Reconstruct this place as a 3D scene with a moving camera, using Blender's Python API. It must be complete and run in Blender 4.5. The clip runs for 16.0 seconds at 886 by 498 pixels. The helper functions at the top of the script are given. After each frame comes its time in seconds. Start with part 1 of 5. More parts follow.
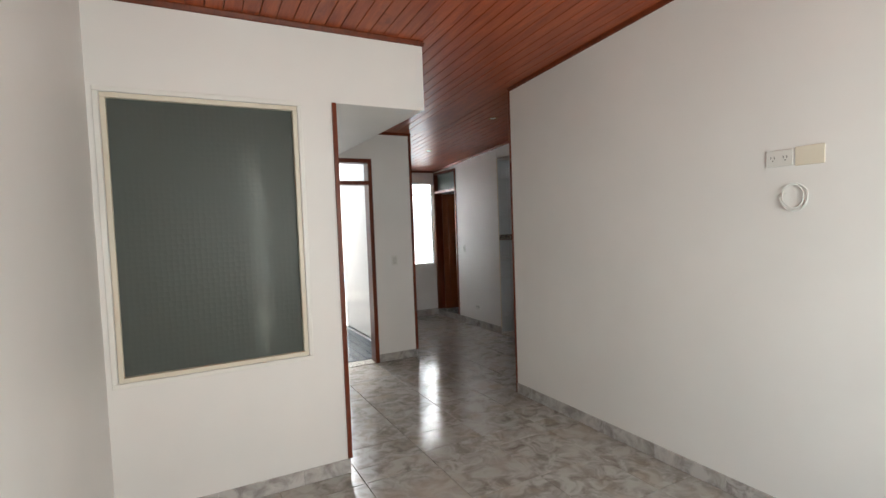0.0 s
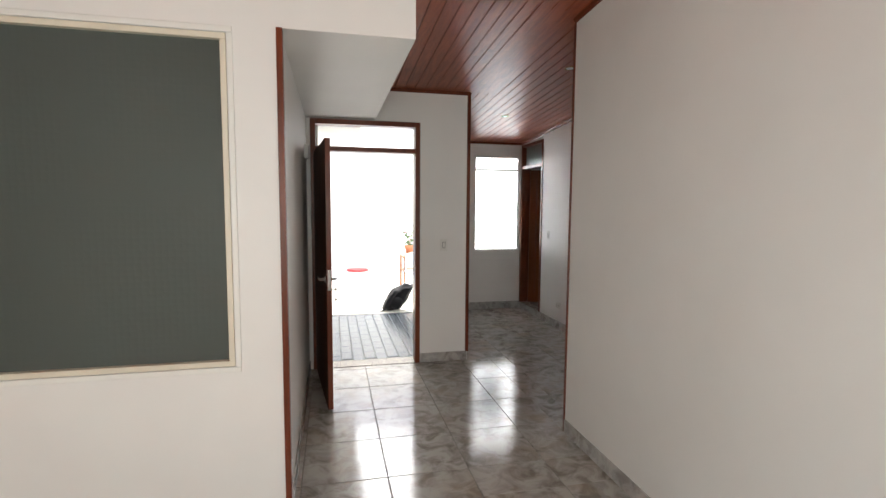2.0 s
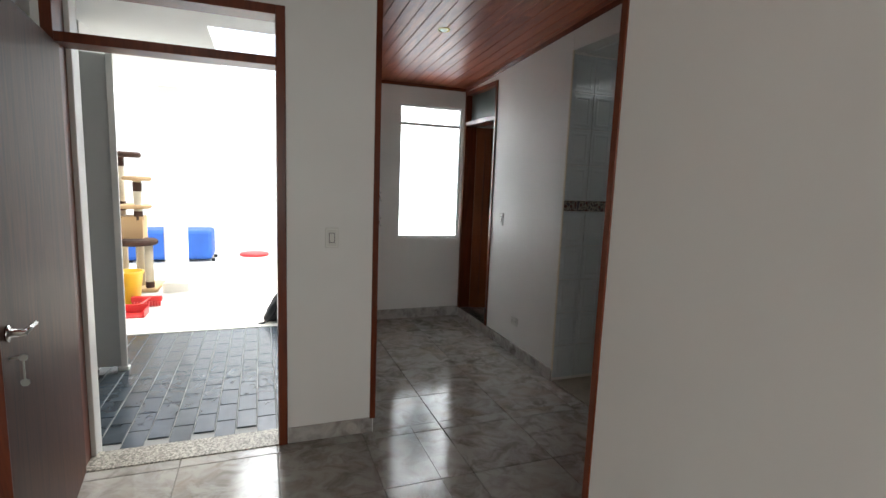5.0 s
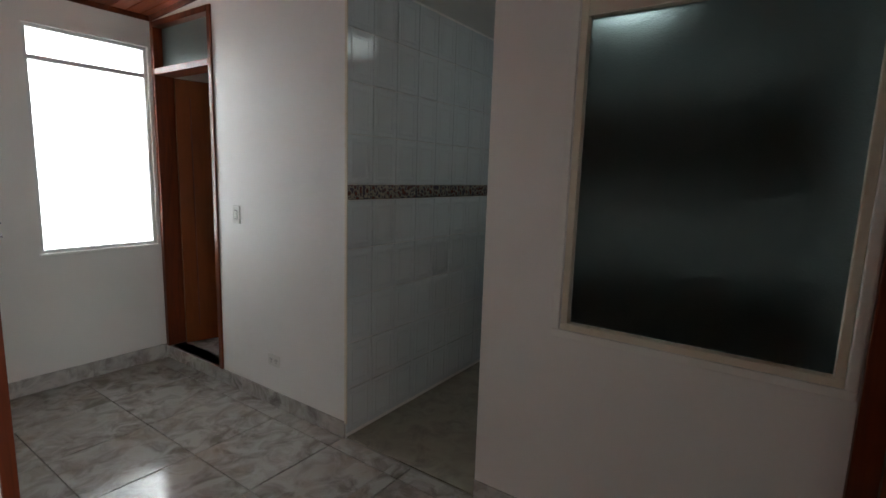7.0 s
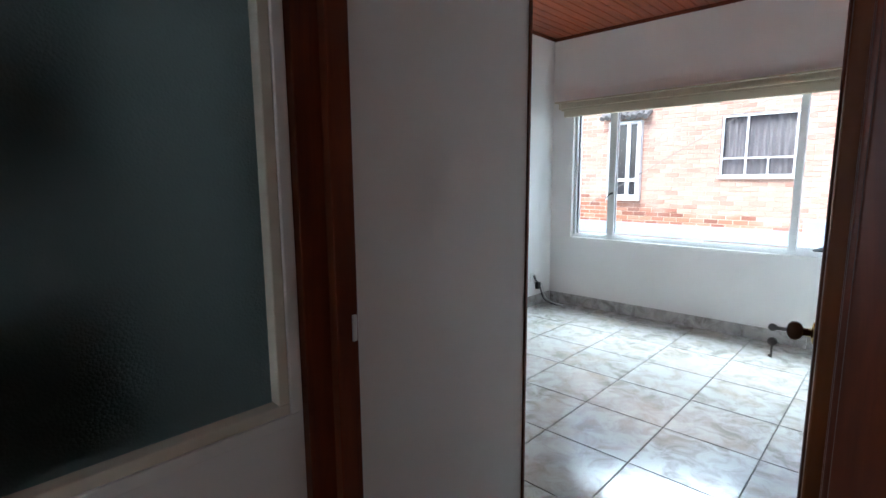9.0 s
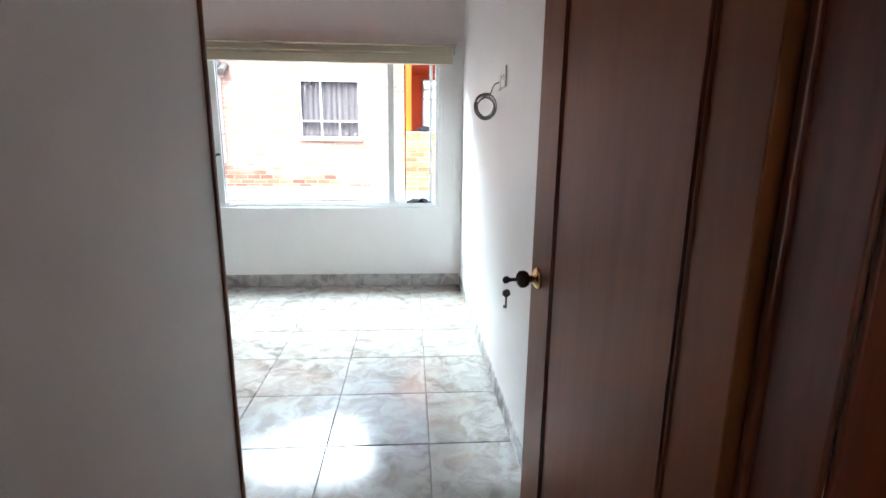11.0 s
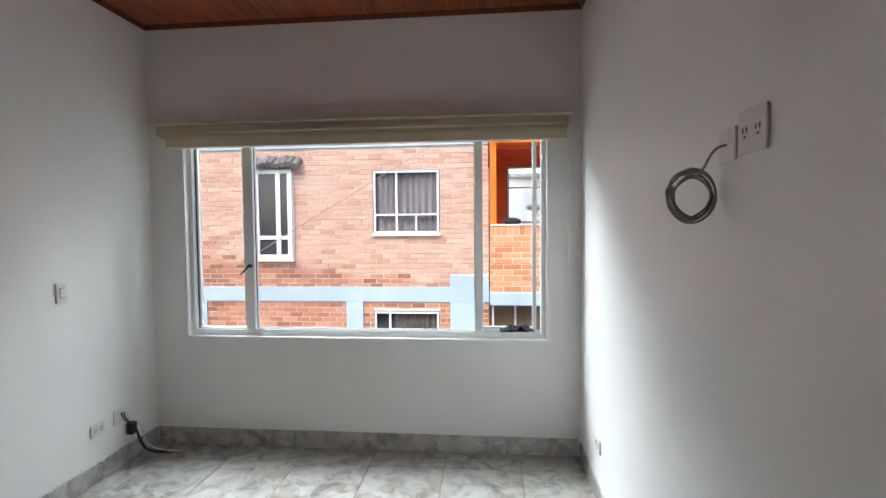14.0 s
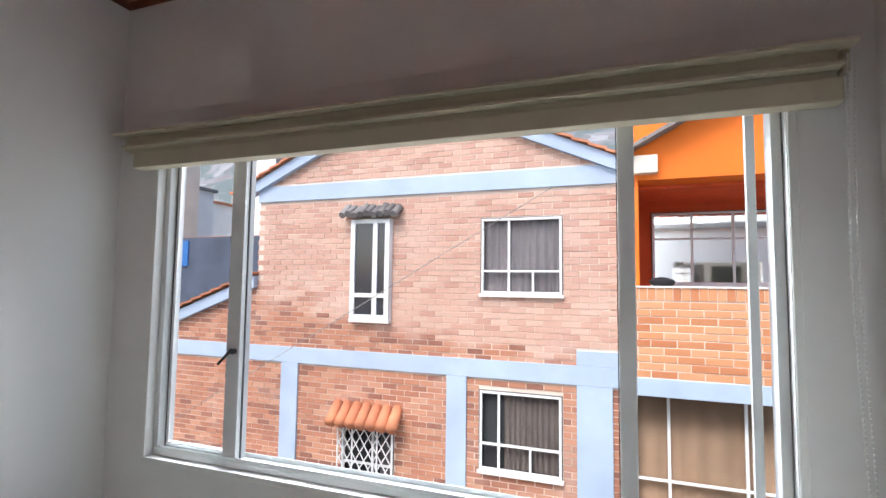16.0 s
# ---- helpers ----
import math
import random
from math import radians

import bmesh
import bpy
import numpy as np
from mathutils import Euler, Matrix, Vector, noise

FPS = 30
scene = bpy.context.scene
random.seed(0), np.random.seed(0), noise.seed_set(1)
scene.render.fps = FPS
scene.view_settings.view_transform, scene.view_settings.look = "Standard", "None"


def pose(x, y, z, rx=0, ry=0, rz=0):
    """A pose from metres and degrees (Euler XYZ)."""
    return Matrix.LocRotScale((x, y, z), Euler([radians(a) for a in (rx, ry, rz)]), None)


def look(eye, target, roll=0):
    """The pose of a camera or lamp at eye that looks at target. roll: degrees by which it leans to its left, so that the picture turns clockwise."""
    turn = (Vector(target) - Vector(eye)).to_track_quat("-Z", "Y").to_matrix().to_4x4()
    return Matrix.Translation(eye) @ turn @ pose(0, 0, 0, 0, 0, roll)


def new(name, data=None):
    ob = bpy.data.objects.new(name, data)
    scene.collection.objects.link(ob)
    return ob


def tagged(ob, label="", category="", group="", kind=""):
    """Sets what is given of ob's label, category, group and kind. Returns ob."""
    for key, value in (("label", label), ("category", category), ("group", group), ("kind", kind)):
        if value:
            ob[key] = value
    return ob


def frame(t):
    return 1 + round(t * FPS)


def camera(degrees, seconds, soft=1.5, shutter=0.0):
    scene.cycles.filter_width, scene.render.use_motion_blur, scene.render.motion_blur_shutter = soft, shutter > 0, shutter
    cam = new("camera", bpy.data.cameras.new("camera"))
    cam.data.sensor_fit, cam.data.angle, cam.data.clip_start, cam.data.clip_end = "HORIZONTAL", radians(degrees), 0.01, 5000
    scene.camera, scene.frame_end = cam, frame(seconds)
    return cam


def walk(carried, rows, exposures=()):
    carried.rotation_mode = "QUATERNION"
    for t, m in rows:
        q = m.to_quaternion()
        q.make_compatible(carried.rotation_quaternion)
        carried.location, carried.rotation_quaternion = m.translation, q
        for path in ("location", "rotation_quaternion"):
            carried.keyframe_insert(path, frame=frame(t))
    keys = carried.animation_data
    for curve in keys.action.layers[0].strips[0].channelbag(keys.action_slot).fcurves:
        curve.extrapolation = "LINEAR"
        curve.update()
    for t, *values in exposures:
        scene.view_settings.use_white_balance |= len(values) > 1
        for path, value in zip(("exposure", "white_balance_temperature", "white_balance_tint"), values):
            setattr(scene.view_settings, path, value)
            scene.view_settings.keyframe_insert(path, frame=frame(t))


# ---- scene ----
cam = camera(84.2, 16.0)
PATH = [
    (0, (2.438, 1.66, 1.635), (3.366, 3.429, 1.535), -2.1),
    (0.5, (2.644, 1.814, 1.657), (3.496, 3.623, 1.65), -2.7),
    (1, (2.918, 2.004, 1.667), (3.638, 3.869, 1.666), -2.5),
    (1.5, (3.285, 2.121, 1.666), (3.83, 4.042, 1.559), -1.1),
    (2, (3.566, 2.32, 1.617), (4.006, 4.263, 1.442), 0.4),
    (2.5, (3.83, 2.59, 1.645), (4.182, 4.546, 1.422), 0.6),
    (3, (4.072, 2.91, 1.641), (4.301, 4.883, 1.402), 1.4),
    (5.5, (4.366, 4.737, 1.547), (5.205, 6.53, 1.257), 2.3),
    (6, (4.475, 5.075, 1.543), (5.449, 6.795, 1.237), 2.5),
    (6.5, (4.538, 5.367, 1.54), (5.768, 6.916, 1.248), 2.9),
    (7, (4.614, 5.664, 1.523), (6.24, 6.79, 1.225), 1.8),
    (7.5, (4.771, 5.798, 1.481), (6.668, 6.369, 1.213), 0.6),
    (8, (5.013, 5.969, 1.45), (6.998, 5.776, 1.293), 1.5),
    (8.5, (5.204, 5.932, 1.486), (7.018, 5.11, 1.308), -0.1),
    (9, (5.414, 6.02, 1.493), (6.783, 4.59, 1.205), -0.4),
    (9.5, (5.598, 5.959, 1.461), (6.503, 4.211, 1.105), -0.9),
    (10, (5.762, 5.844, 1.482), (6.186, 3.92, 1.134), -0.4),
    (10.2, (5.815, 5.821, 1.484), (6.021, 3.862, 1.139), -0.2),
    (12.3, (6.023, 5.569, 1.433), (5.789, 3.669, 0.852), 1.2),
    (12.5, (5.993, 5.414, 1.468), (5.802, 3.481, 0.995), 1.3),
    (13, (5.996, 5.062, 1.537), (5.91, 3.08, 1.285), 1.1),
    (13.5, (6.058, 4.703, 1.579), (6.071, 2.706, 1.455), -0.1),
    (14, (6.075, 4.264, 1.579), (6.261, 2.275, 1.491), -0.5),
    (14.5, (6.124, 3.834, 1.591), (6.451, 1.862, 1.535), -0.8),
    (15, (6.122, 3.419, 1.612), (6.532, 1.461, 1.611), -0.2),
    (15.5, (6.087, 2.99, 1.638), (6.606, 1.059, 1.704), 1.6),
    (16, (6.16, 2.623, 1.625), (6.845, 0.749, 1.765), 0.7),
]
EXPOSURES = [(0.0, 3.0, 6400, 10), (1.0, 3.1, 6600, 11), (3.0, 3.05, 6500, 12), (5.5, 2.8, 6300, 8), (6.0, 2.95, 6400, 10), (6.5, 3.15, 6300, 8), (7.0, 3.2, 6300, 7), (7.5, 4.95, 6400, 9), (8.0, 5.2, 6400, 11), (8.3, 4.6, 6200, 9),
             (8.5, 3.8, 5700, 9), (8.8, 3.2, 5700, 8), (9.0, 3.2, 5600, 7), (9.5, 3.05, 5600, 6), (10.0, 3.5, 5900, 8), (12.4, 3.65, 5900, 7), (13.0, 3.3, 5900, 7), (13.5, 2.78, 6100, 8), (14.0, 2.55, 6250, 11), (15.0, 2.48, 6200, 11), (16.0, 2.45, 6250, 14)]
walk(cam, [(t, look(e, a, r)) for t, e, a, r in PATH], EXPOSURES)

# ---- light ----
world = bpy.data.worlds.new("sky")
scene.world = world
world.use_nodes = True
wn = world.node_tree.nodes
sky = wn.new("ShaderNodeTexSky")
sky.sky_type = "NISHITA"
sky.sun_disc = False
sky.sun_elevation = radians(52)
sky.sun_rotation = radians(20)
sky.air_density, sky.dust_density = 1.0, 3.2
wn["Background"].inputs["Strength"].default_value = 0.05
world.node_tree.links.new(sky.outputs[0], wn["Background"].inputs["Color"])

sun = new("sun", bpy.data.lights.new("sun", "SUN"))
sun.data.energy, sun.data.angle, sun.data.color = 0.5, radians(25), (1, 0.97, 0.92)
sun.matrix_world = look((2, 8, 14), (0, -1, 0))


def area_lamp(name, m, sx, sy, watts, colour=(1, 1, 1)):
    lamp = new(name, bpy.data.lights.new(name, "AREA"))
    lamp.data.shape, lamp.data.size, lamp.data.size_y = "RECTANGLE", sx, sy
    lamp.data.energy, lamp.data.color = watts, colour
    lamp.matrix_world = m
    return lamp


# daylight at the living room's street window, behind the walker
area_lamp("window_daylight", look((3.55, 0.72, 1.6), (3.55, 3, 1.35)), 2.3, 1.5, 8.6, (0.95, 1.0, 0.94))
# sky light falling steeply through the bedroom's street window
area_lamp("bedroom_daylight", look((7.95, -0.9, 4.0), (6.6, 2.1, 0.0)), 2.8, 1.6, 76, (0.88, 0.98, 1.0))
# sky over the open courtyard
area_lamp("courtyard_daylight", look((4.6, 12.2, 4.6), (4.5, 12.0, 0.0)), 3.6, 5.5, 75, (0.97, 1.0, 0.98))


# ---- materials ----
def material(name, colour=(0.8, 0.8, 0.8), rough=0.6, metal=0.0, spec=0.5):
    m = bpy.data.materials.new(name)
    m.use_nodes = True
    b = m.node_tree.nodes["Principled BSDF"]
    b.inputs["Base Color"].default_value = (*colour, 1)
    b.inputs["Roughness"].default_value = rough
    b.inputs["Metallic"].default_value = metal
    b.inputs["Specular IOR Level"].default_value = spec
    return m


class Graph:
    """Short hand for the nodes of one material."""

    def __init__(self, m):
        self.t = m.node_tree
        self.b = self.t.nodes["Principled BSDF"]

    def node(self, kind, **values):
        n = self.t.nodes.new(kind)
        for k, v in values.items():
            n.inputs[k.replace("_", " ")].default_value = v
        return n

    def link(self, a, b):
        self.t.links.new(a, b)

    def place(self, scale=(1, 1, 1)):
        c = self.t.nodes.new("ShaderNodeTexCoord")
        g = self.t.nodes.new("ShaderNodeMapping")
        g.inputs["Scale"].default_value = scale
        self.link(c.outputs["Object"], g.inputs["Vector"])
        return g.outputs["Vector"]

    def world_place(self, scale=(1, 1, 1)):
        c = self.t.nodes.new("ShaderNodeNewGeometry")
        g = self.t.nodes.new("ShaderNodeMapping")
        g.inputs["Scale"].default_value = scale
        self.link(c.outputs["Position"], g.inputs["Vector"])
        return g.outputs["Vector"]

    def noise(self, vec, scale, detail=4.0, rough=0.55, warp=0.0):
        n = self.node("ShaderNodeTexNoise", Scale=scale, Detail=detail, Roughness=rough, Distortion=warp)
        self.link(vec, n.inputs["Vector"])
        return n.outputs["Fac"]

    def ramp(self, fac, stops):
        n = self.t.nodes.new("ShaderNodeValToRGB")
        e = n.color_ramp.elements
        while len(e) < len(stops):
            e.new(0.5)
        for k, (p, c) in enumerate(stops):
            e[k].position = p
            e[k].color = (*c, 1)
        self.link(fac, n.inputs["Fac"])
        return n.outputs["Color"]

    def mix(self, fac, a, b, mode="MIX"):
        n = self.t.nodes.new("ShaderNodeMix")
        n.data_type, n.blend_type = "RGBA", mode
        for v, k in ((fac, 0), (a, 6), (b, 7)):
            if hasattr(v, "is_output"):
                self.link(v, n.inputs[k])
            else:
                n.inputs[k].default_value = v if k == 0 else (*v, 1)
        return n.outputs[2]

    def math(self, op, a, b=0.0):
        n = self.t.nodes.new("ShaderNodeMath")
        n.operation = op
        for v, k in ((a, 0), (b, 1)):
            if hasattr(v, "is_output"):
                self.link(v, n.inputs[k])
            else:
                n.inputs[k].default_value = v
        return n.outputs[0]

    def bump(self, height, strength=0.2, distance=0.01):
        n = self.node("ShaderNodeBump", Strength=strength, Distance=distance)
        self.link(height, n.inputs["Height"])
        self.link(n.outputs["Normal"], self.b.inputs["Normal"])

    def piece_random(self):
        o = self.t.nodes.new("ShaderNodeObjectInfo")
        g = self.t.nodes.new("ShaderNodeNewGeometry")
        return self.math("FRACT", self.math("ADD", o.outputs["Random"], g.outputs["Random Per Island"]))

    def colour(self, v):
        self.link(v, self.b.inputs["Base Color"])

    def rough(self, v):
        self.link(v, self.b.inputs["Roughness"])


def paint(name, colour, rough=0.55, spread=0.03, relief=0.08):
    m = material(name, colour, rough)
    g = Graph(m)
    p = g.world_place()
    a = g.noise(p, 1.3, 3)
    lo = tuple(c * (1 - spread) for c in colour)
    hi = tuple(min(1, c * (1 + spread)) for c in colour)
    g.colour(g.ramp(a, [(0.3, lo), (0.7, hi)]))
    g.bump(g.noise(p, 140, 3), relief, 0.002)
    return m


WALL = paint("white_wall_paint", (0.80, 0.785, 0.76), 0.5)
CEIL_WHITE = paint("white_ceiling_paint", (0.80, 0.80, 0.78), 0.7)
TRIM_WHITE = paint("white_enamel", (0.80, 0.79, 0.75), 0.35, 0.04, 0.04)
CREAM = paint("cream_enamel", (0.72, 0.66, 0.54), 0.4, 0.06, 0.05)
BLIND = paint("ivory_blind", (0.55, 0.49, 0.36), 0.6, 0.05, 0.1)
BLUE_BAND = paint("pale_blue_render", (0.40, 0.50, 0.63), 0.75, 0.1, 0.4)
ORANGE = paint("orange_render", (0.80, 0.175, 0.006), 0.7, 0.08, 0.3)
RED_ORANGE = paint("red_orange_render", (0.70, 0.10, 0.02), 0.7, 0.08, 0.3)
MORTAR = paint("mortar", (0.72, 0.58, 0.48), 0.9, 0.15, 0.5)
NAVY = paint("dark_slate_render", (0.07, 0.09, 0.13), 0.7, 0.2, 0.3)
CONCRETE = paint("concrete", (0.42, 0.40, 0.37), 0.85, 0.15, 0.5)


def wood(name, dark, light, rough, along="y", plank=True):
    m = material(name, light, rough)
    g = Graph(m)
    s = {"x": (0.8, 9, 9), "y": (9, 0.8, 9), "z": (9, 9, 0.8)}[along]
    p = g.world_place(s)
    shift = g.node("ShaderNodeVectorMath")
    if plank:
        r = g.piece_random()
        shift.operation = "ADD"
        c = g.node("ShaderNodeCombineXYZ")
        g.link(g.math("MULTIPLY", r, 37.0), c.inputs[0])
        g.link(g.math("MULTIPLY", r, 91.0), c.inputs[1])
        g.link(c.outputs[0], shift.inputs[1])
        g.link(p, shift.inputs[0])
        p = shift.outputs[0]
    grain = g.noise(p, 2.2, 8, 0.6, 1.2)
    fine = g.noise(p, 14, 4, 0.6)
    col = g.ramp(grain, [(0.3, dark), (0.62, light)])
    col = g.mix(g.math("MULTIPLY", fine, 0.35 if plank else 0.1), col, tuple(c * 0.5 for c in dark))
    if plank:
        k = g.noise(g.world_place((3.2, 3.2, 3.2)), 1.6, 2)
        col = g.mix(g.ramp(k, [(0.68, (0, 0, 0)), (0.76, (0.6, 0.6, 0.6))]), col, tuple(c * 0.35 for c in dark))
        col = g.mix(g.math("MULTIPLY", g.piece_random(), 0.3), col, dark)
    g.colour(col)
    g.rough(g.math("ADD", g.math("MULTIPLY", fine, 0.15 if plank else 0.05), rough - (0.06 if plank else 0.02)))
    g.bump(fine, 0.08 if plank else 0.012, 0.002)
    return m


PLANK = wood("varnished_pine_ceiling", (0.22, 0.037, 0.010), (0.47, 0.102, 0.027), 0.36, "y")
BROWN = wood("brown_varnished_wood", (0.085, 0.018, 0.006), (0.17, 0.034, 0.010), 0.32, "z", False)
LEAF = wood("mahogany_door_veneer", (0.17, 0.043, 0.009), (0.21, 0.056, 0.012), 0.42, "z", False)
LEAF.node_tree.nodes["Principled BSDF"].inputs["Specular IOR Level"].default_value = 0.25
BROWN.node_tree.nodes["Principled BSDF"].inputs["Specular IOR Level"].default_value = 0.3
DARK_LEAF = wood("dark_door_veneer", (0.05, 0.018, 0.010), (0.10, 0.035, 0.018), 0.45, "z", False)
DARK_LEAF.node_tree.nodes["Principled BSDF"].inputs["Specular IOR Level"].default_value = 0.08
TABLE_WOOD = wood("table_wood", (0.25, 0.11, 0.05), (0.42, 0.22, 0.11), 0.5, "x", False)


def marble(name, base, vein, warm, rough, scale=1.0, bump=0.05):
    m = material(name, base, rough)
    g = Graph(m)
    p = g.world_place((scale, scale, scale))
    r = g.piece_random()
    c = g.node("ShaderNodeCombineXYZ")
    g.link(g.math("MULTIPLY", r, 61.0), c.inputs[0])
    g.link(g.math("MULTIPLY", r, 23.0), c.inputs[1])
    add = g.node("ShaderNodeVectorMath")
    g.link(p, add.inputs[0])
    g.link(c.outputs[0], add.inputs[1])
    p = add.outputs[0]
    a = g.noise(p, 7.5, 7, 0.62, 0.9)
    b = g.noise(p, 2.2, 4, 0.5, 0.5)
    w = g.noise(p, 3.2, 3)
    col = g.ramp(a, [(0.36, vein), (0.47, tuple((x + y) / 2 for x, y in zip(base, vein))), (0.58, base)])
    col = g.mix(g.ramp(b, [(0.42, (0, 0, 0)), (0.7, (0.55, 0.55, 0.55))]), col, base)
    col = g.mix(g.ramp(w, [(0.5, (0, 0, 0)), (0.75, (0.6, 0.6, 0.6))]), col, warm)
    g.colour(col)
    g.rough(g.math("ADD", g.math("MULTIPLY", a, 0.10), rough - 0.05))
    g.bump(g.noise(p, 5, 2), bump, 0.004)
    return m


TILE = marble("grey_marbled_floor_tile", (0.43, 0.415, 0.385), (0.21, 0.19, 0.168), (0.37, 0.30, 0.23), 0.13)
SKIRT = marble("grey_marbled_skirting_tile", (0.52, 0.50, 0.48), (0.23, 0.21, 0.20), (0.46, 0.42, 0.37), 0.25)
GROUT = paint("grey_grout", (0.25, 0.235, 0.215), 0.8, 0.1, 0.3)
PATIO_TILE = marble("dark_slate_floor_tile", (0.05, 0.065, 0.08), (0.03, 0.04, 0.05), (0.06, 0.068, 0.075), 0.22)
PATIO_GROUT = paint("pale_grout", (0.26, 0.27, 0.27), 0.8, 0.1, 0.3)
PALE_FLOOR = paint("pale_patio_floor", (0.70, 0.68, 0.62), 0.5, 0.06, 0.2)

m = material("speckled_terrazzo", (0.3, 0.28, 0.24), 0.5)
g = Graph(m)
g.colour(g.ramp(g.noise(g.world_place(), 90, 3, 0.7), [(0.38, (0.06, 0.055, 0.05)), (0.5, (0.27, 0.25, 0.21)), (0.62, (0.55, 0.52, 0.45))]))
TERRAZZO = m

m = material("white_kitchen_wall_tile", (0.62, 0.68, 0.70), 0.12)
g = Graph(m)
g.colour(g.mix(g.math("MULTIPLY", g.piece_random(), 0.12), (0.66, 0.70, 0.72), (0.55, 0.62, 0.63)))
g.bump(g.noise(g.world_place(), 9, 2), 0.25, 0.01)
WALL_TILE = m

m = material("flowered_border_tile", (0.3, 0.3, 0.3), 0.2)
g = Graph(m)
p = g.world_place()
v = g.node("ShaderNodeTexVoronoi", Scale=32.0)
g.link(p, v.inputs["Vector"])
g.colour(g.ramp(g.math("ADD", g.math("MULTIPLY", v.outputs["Distance"], 0.6), g.math("MULTIPLY", g.noise(p, 30, 3), 0.6)),
                [(0.3, (0.05, 0.04, 0.04)), (0.42, (0.22, 0.07, 0.04)), (0.5, (0.08, 0.08, 0.10)), (0.62, (0.45, 0.40, 0.32)), (0.72, (0.10, 0.09, 0.11))]))
BORDER = m

m = material("red_brick", (0.4, 0.15, 0.08), 0.85)
g = Graph(m)
r = g.piece_random()
p = g.world_place()
pale = g.ramp(r, [(0.0, (0.50, 0.29, 0.22)), (0.3, (0.58, 0.37, 0.285)), (0.65, (0.62, 0.42, 0.325)), (0.9, (0.66, 0.48, 0.38)), (1.0, (0.52, 0.31, 0.23))])
deep = g.ramp(r, [(0.0, (0.22, 0.09, 0.06)), (0.3, (0.40, 0.165, 0.095)), (0.7, (0.47, 0.21, 0.12)), (1.0, (0.54, 0.29, 0.18))])
sep = g.node("ShaderNodeSeparateXYZ")
g.link(p, sep.inputs[0])
# the damp zone climbs towards the far end of the front, with a soft and patchy upper limit
edge = g.math("ADD", sep.outputs[2], g.math("MULTIPLY", g.math("SUBTRACT", g.noise(g.world_place((0.45, 1, 0.5)), 1.5, 3), 0.5), 2.0))
edge = g.math("SUBTRACT", edge, g.math("MULTIPLY", g.math("SUBTRACT", sep.outputs[0], 9.5), 0.16))
edge = g.math("ADD", edge, g.math("MULTIPLY", g.math("SUBTRACT", r, 0.5), 0.22))
wet = g.ramp(edge, [(0.72, (1, 1, 1)), (1.0, (0.08, 0.08, 0.08))])
col = g.mix(wet, pale, deep)
col = g.mix(g.math("MULTIPLY", g.noise(p, 24, 4), 0.35), col, (0.34, 0.17, 0.115))
col = g.mix(g.ramp(g.noise(p, 1.1, 5), [(0.52, (0, 0, 0)), (0.75, (0.35, 0.35, 0.35))]), col, (0.64, 0.52, 0.45))
g.colour(col)
g.bump(g.noise(p, 60, 4), 0.5, 0.004)
BRICK = m

m = material("orange_brick", (0.5, 0.2, 0.08), 0.85)
g = Graph(m)
p = g.world_place()
col = g.ramp(g.piece_random(), [(0.0, (0.48, 0.17, 0.07)), (0.5, (0.62, 0.29, 0.13)), (1.0, (0.66, 0.36, 0.19))])
g.colour(g.mix(g.math("MULTIPLY", g.noise(p, 24, 4), 0.3), col, (0.36, 0.16, 0.08)))
g.bump(g.noise(p, 60, 4), 0.5, 0.004)
BRICK_ORANGE = m

CLAY = paint("clay_roof_tile", (0.52, 0.20, 0.10), 0.8, 0.25, 0.5)
SLATE = paint("weathered_slate_tile", (0.20, 0.19, 0.18), 0.85, 0.4, 0.6)
CURTAIN = paint("grey_curtain", (0.15, 0.14, 0.145), 0.9, 0.12, 0.1)
CURTAIN_TAN = paint("tan_curtain", (0.24, 0.155, 0.095), 0.9, 0.12, 0.1)
CURTAIN_BROWN = paint("brown_grey_curtain", (0.085, 0.07, 0.062), 0.9, 0.15, 0.1)
# near-black colour that stands in for the shade of unlit rooms
DARK_ROOM = material("unlit_room_black", (0.02, 0.022, 0.025), 0.8)
PLATE = material("white_plastic_plate", (0.70, 0.69, 0.65), 0.35)
SLOT = material("dark_slot", (0.05, 0.05, 0.05), 0.5)
CABLE_WHITE = material("white_cable", (0.72, 0.72, 0.69), 0.5)
CABLE_GREY = material("grey_cable", (0.28, 0.27, 0.24), 0.5)
CABLE_BLACK = material("black_cable", (0.02, 0.02, 0.02), 0.5)
CHROME = material("chrome", (0.75, 0.75, 0.74), 0.15, 1.0)
BRASS = material("brass", (0.70, 0.50, 0.20), 0.2, 1.0)
DARK_KNOB = material("dark_turned_wood_knob", (0.09, 0.04, 0.02), 0.25)
STEEL = material("key_steel", (0.25, 0.24, 0.22), 0.3, 1.0)
ALU = paint("white_aluminium", (0.74, 0.75, 0.74), 0.35, 0.04, 0.02)
STEEL_GREY = paint("weathered_dark_steel", (0.07, 0.07, 0.075), 0.6, 0.2, 0.1)
BLACK = material("black_fabric", (0.012, 0.012, 0.014), 0.85)
BLUE_CLOTH = paint("blue_cover", (0.02, 0.10, 0.42), 0.6, 0.15, 0.3)
YELLOW = material("yellow_plastic", (0.75, 0.45, 0.02), 0.4)
RED = material("red_plastic", (0.65, 0.03, 0.03), 0.4)
SISAL = paint("sisal_rope", (0.62, 0.55, 0.42), 0.9, 0.1, 0.6)
TAN_PLUSH = paint("tan_plush", (0.50, 0.34, 0.18), 0.95, 0.1, 0.4)
BROWN_PLUSH = paint("dark_brown_plush", (0.06, 0.03, 0.02), 0.95, 0.1, 0.4)
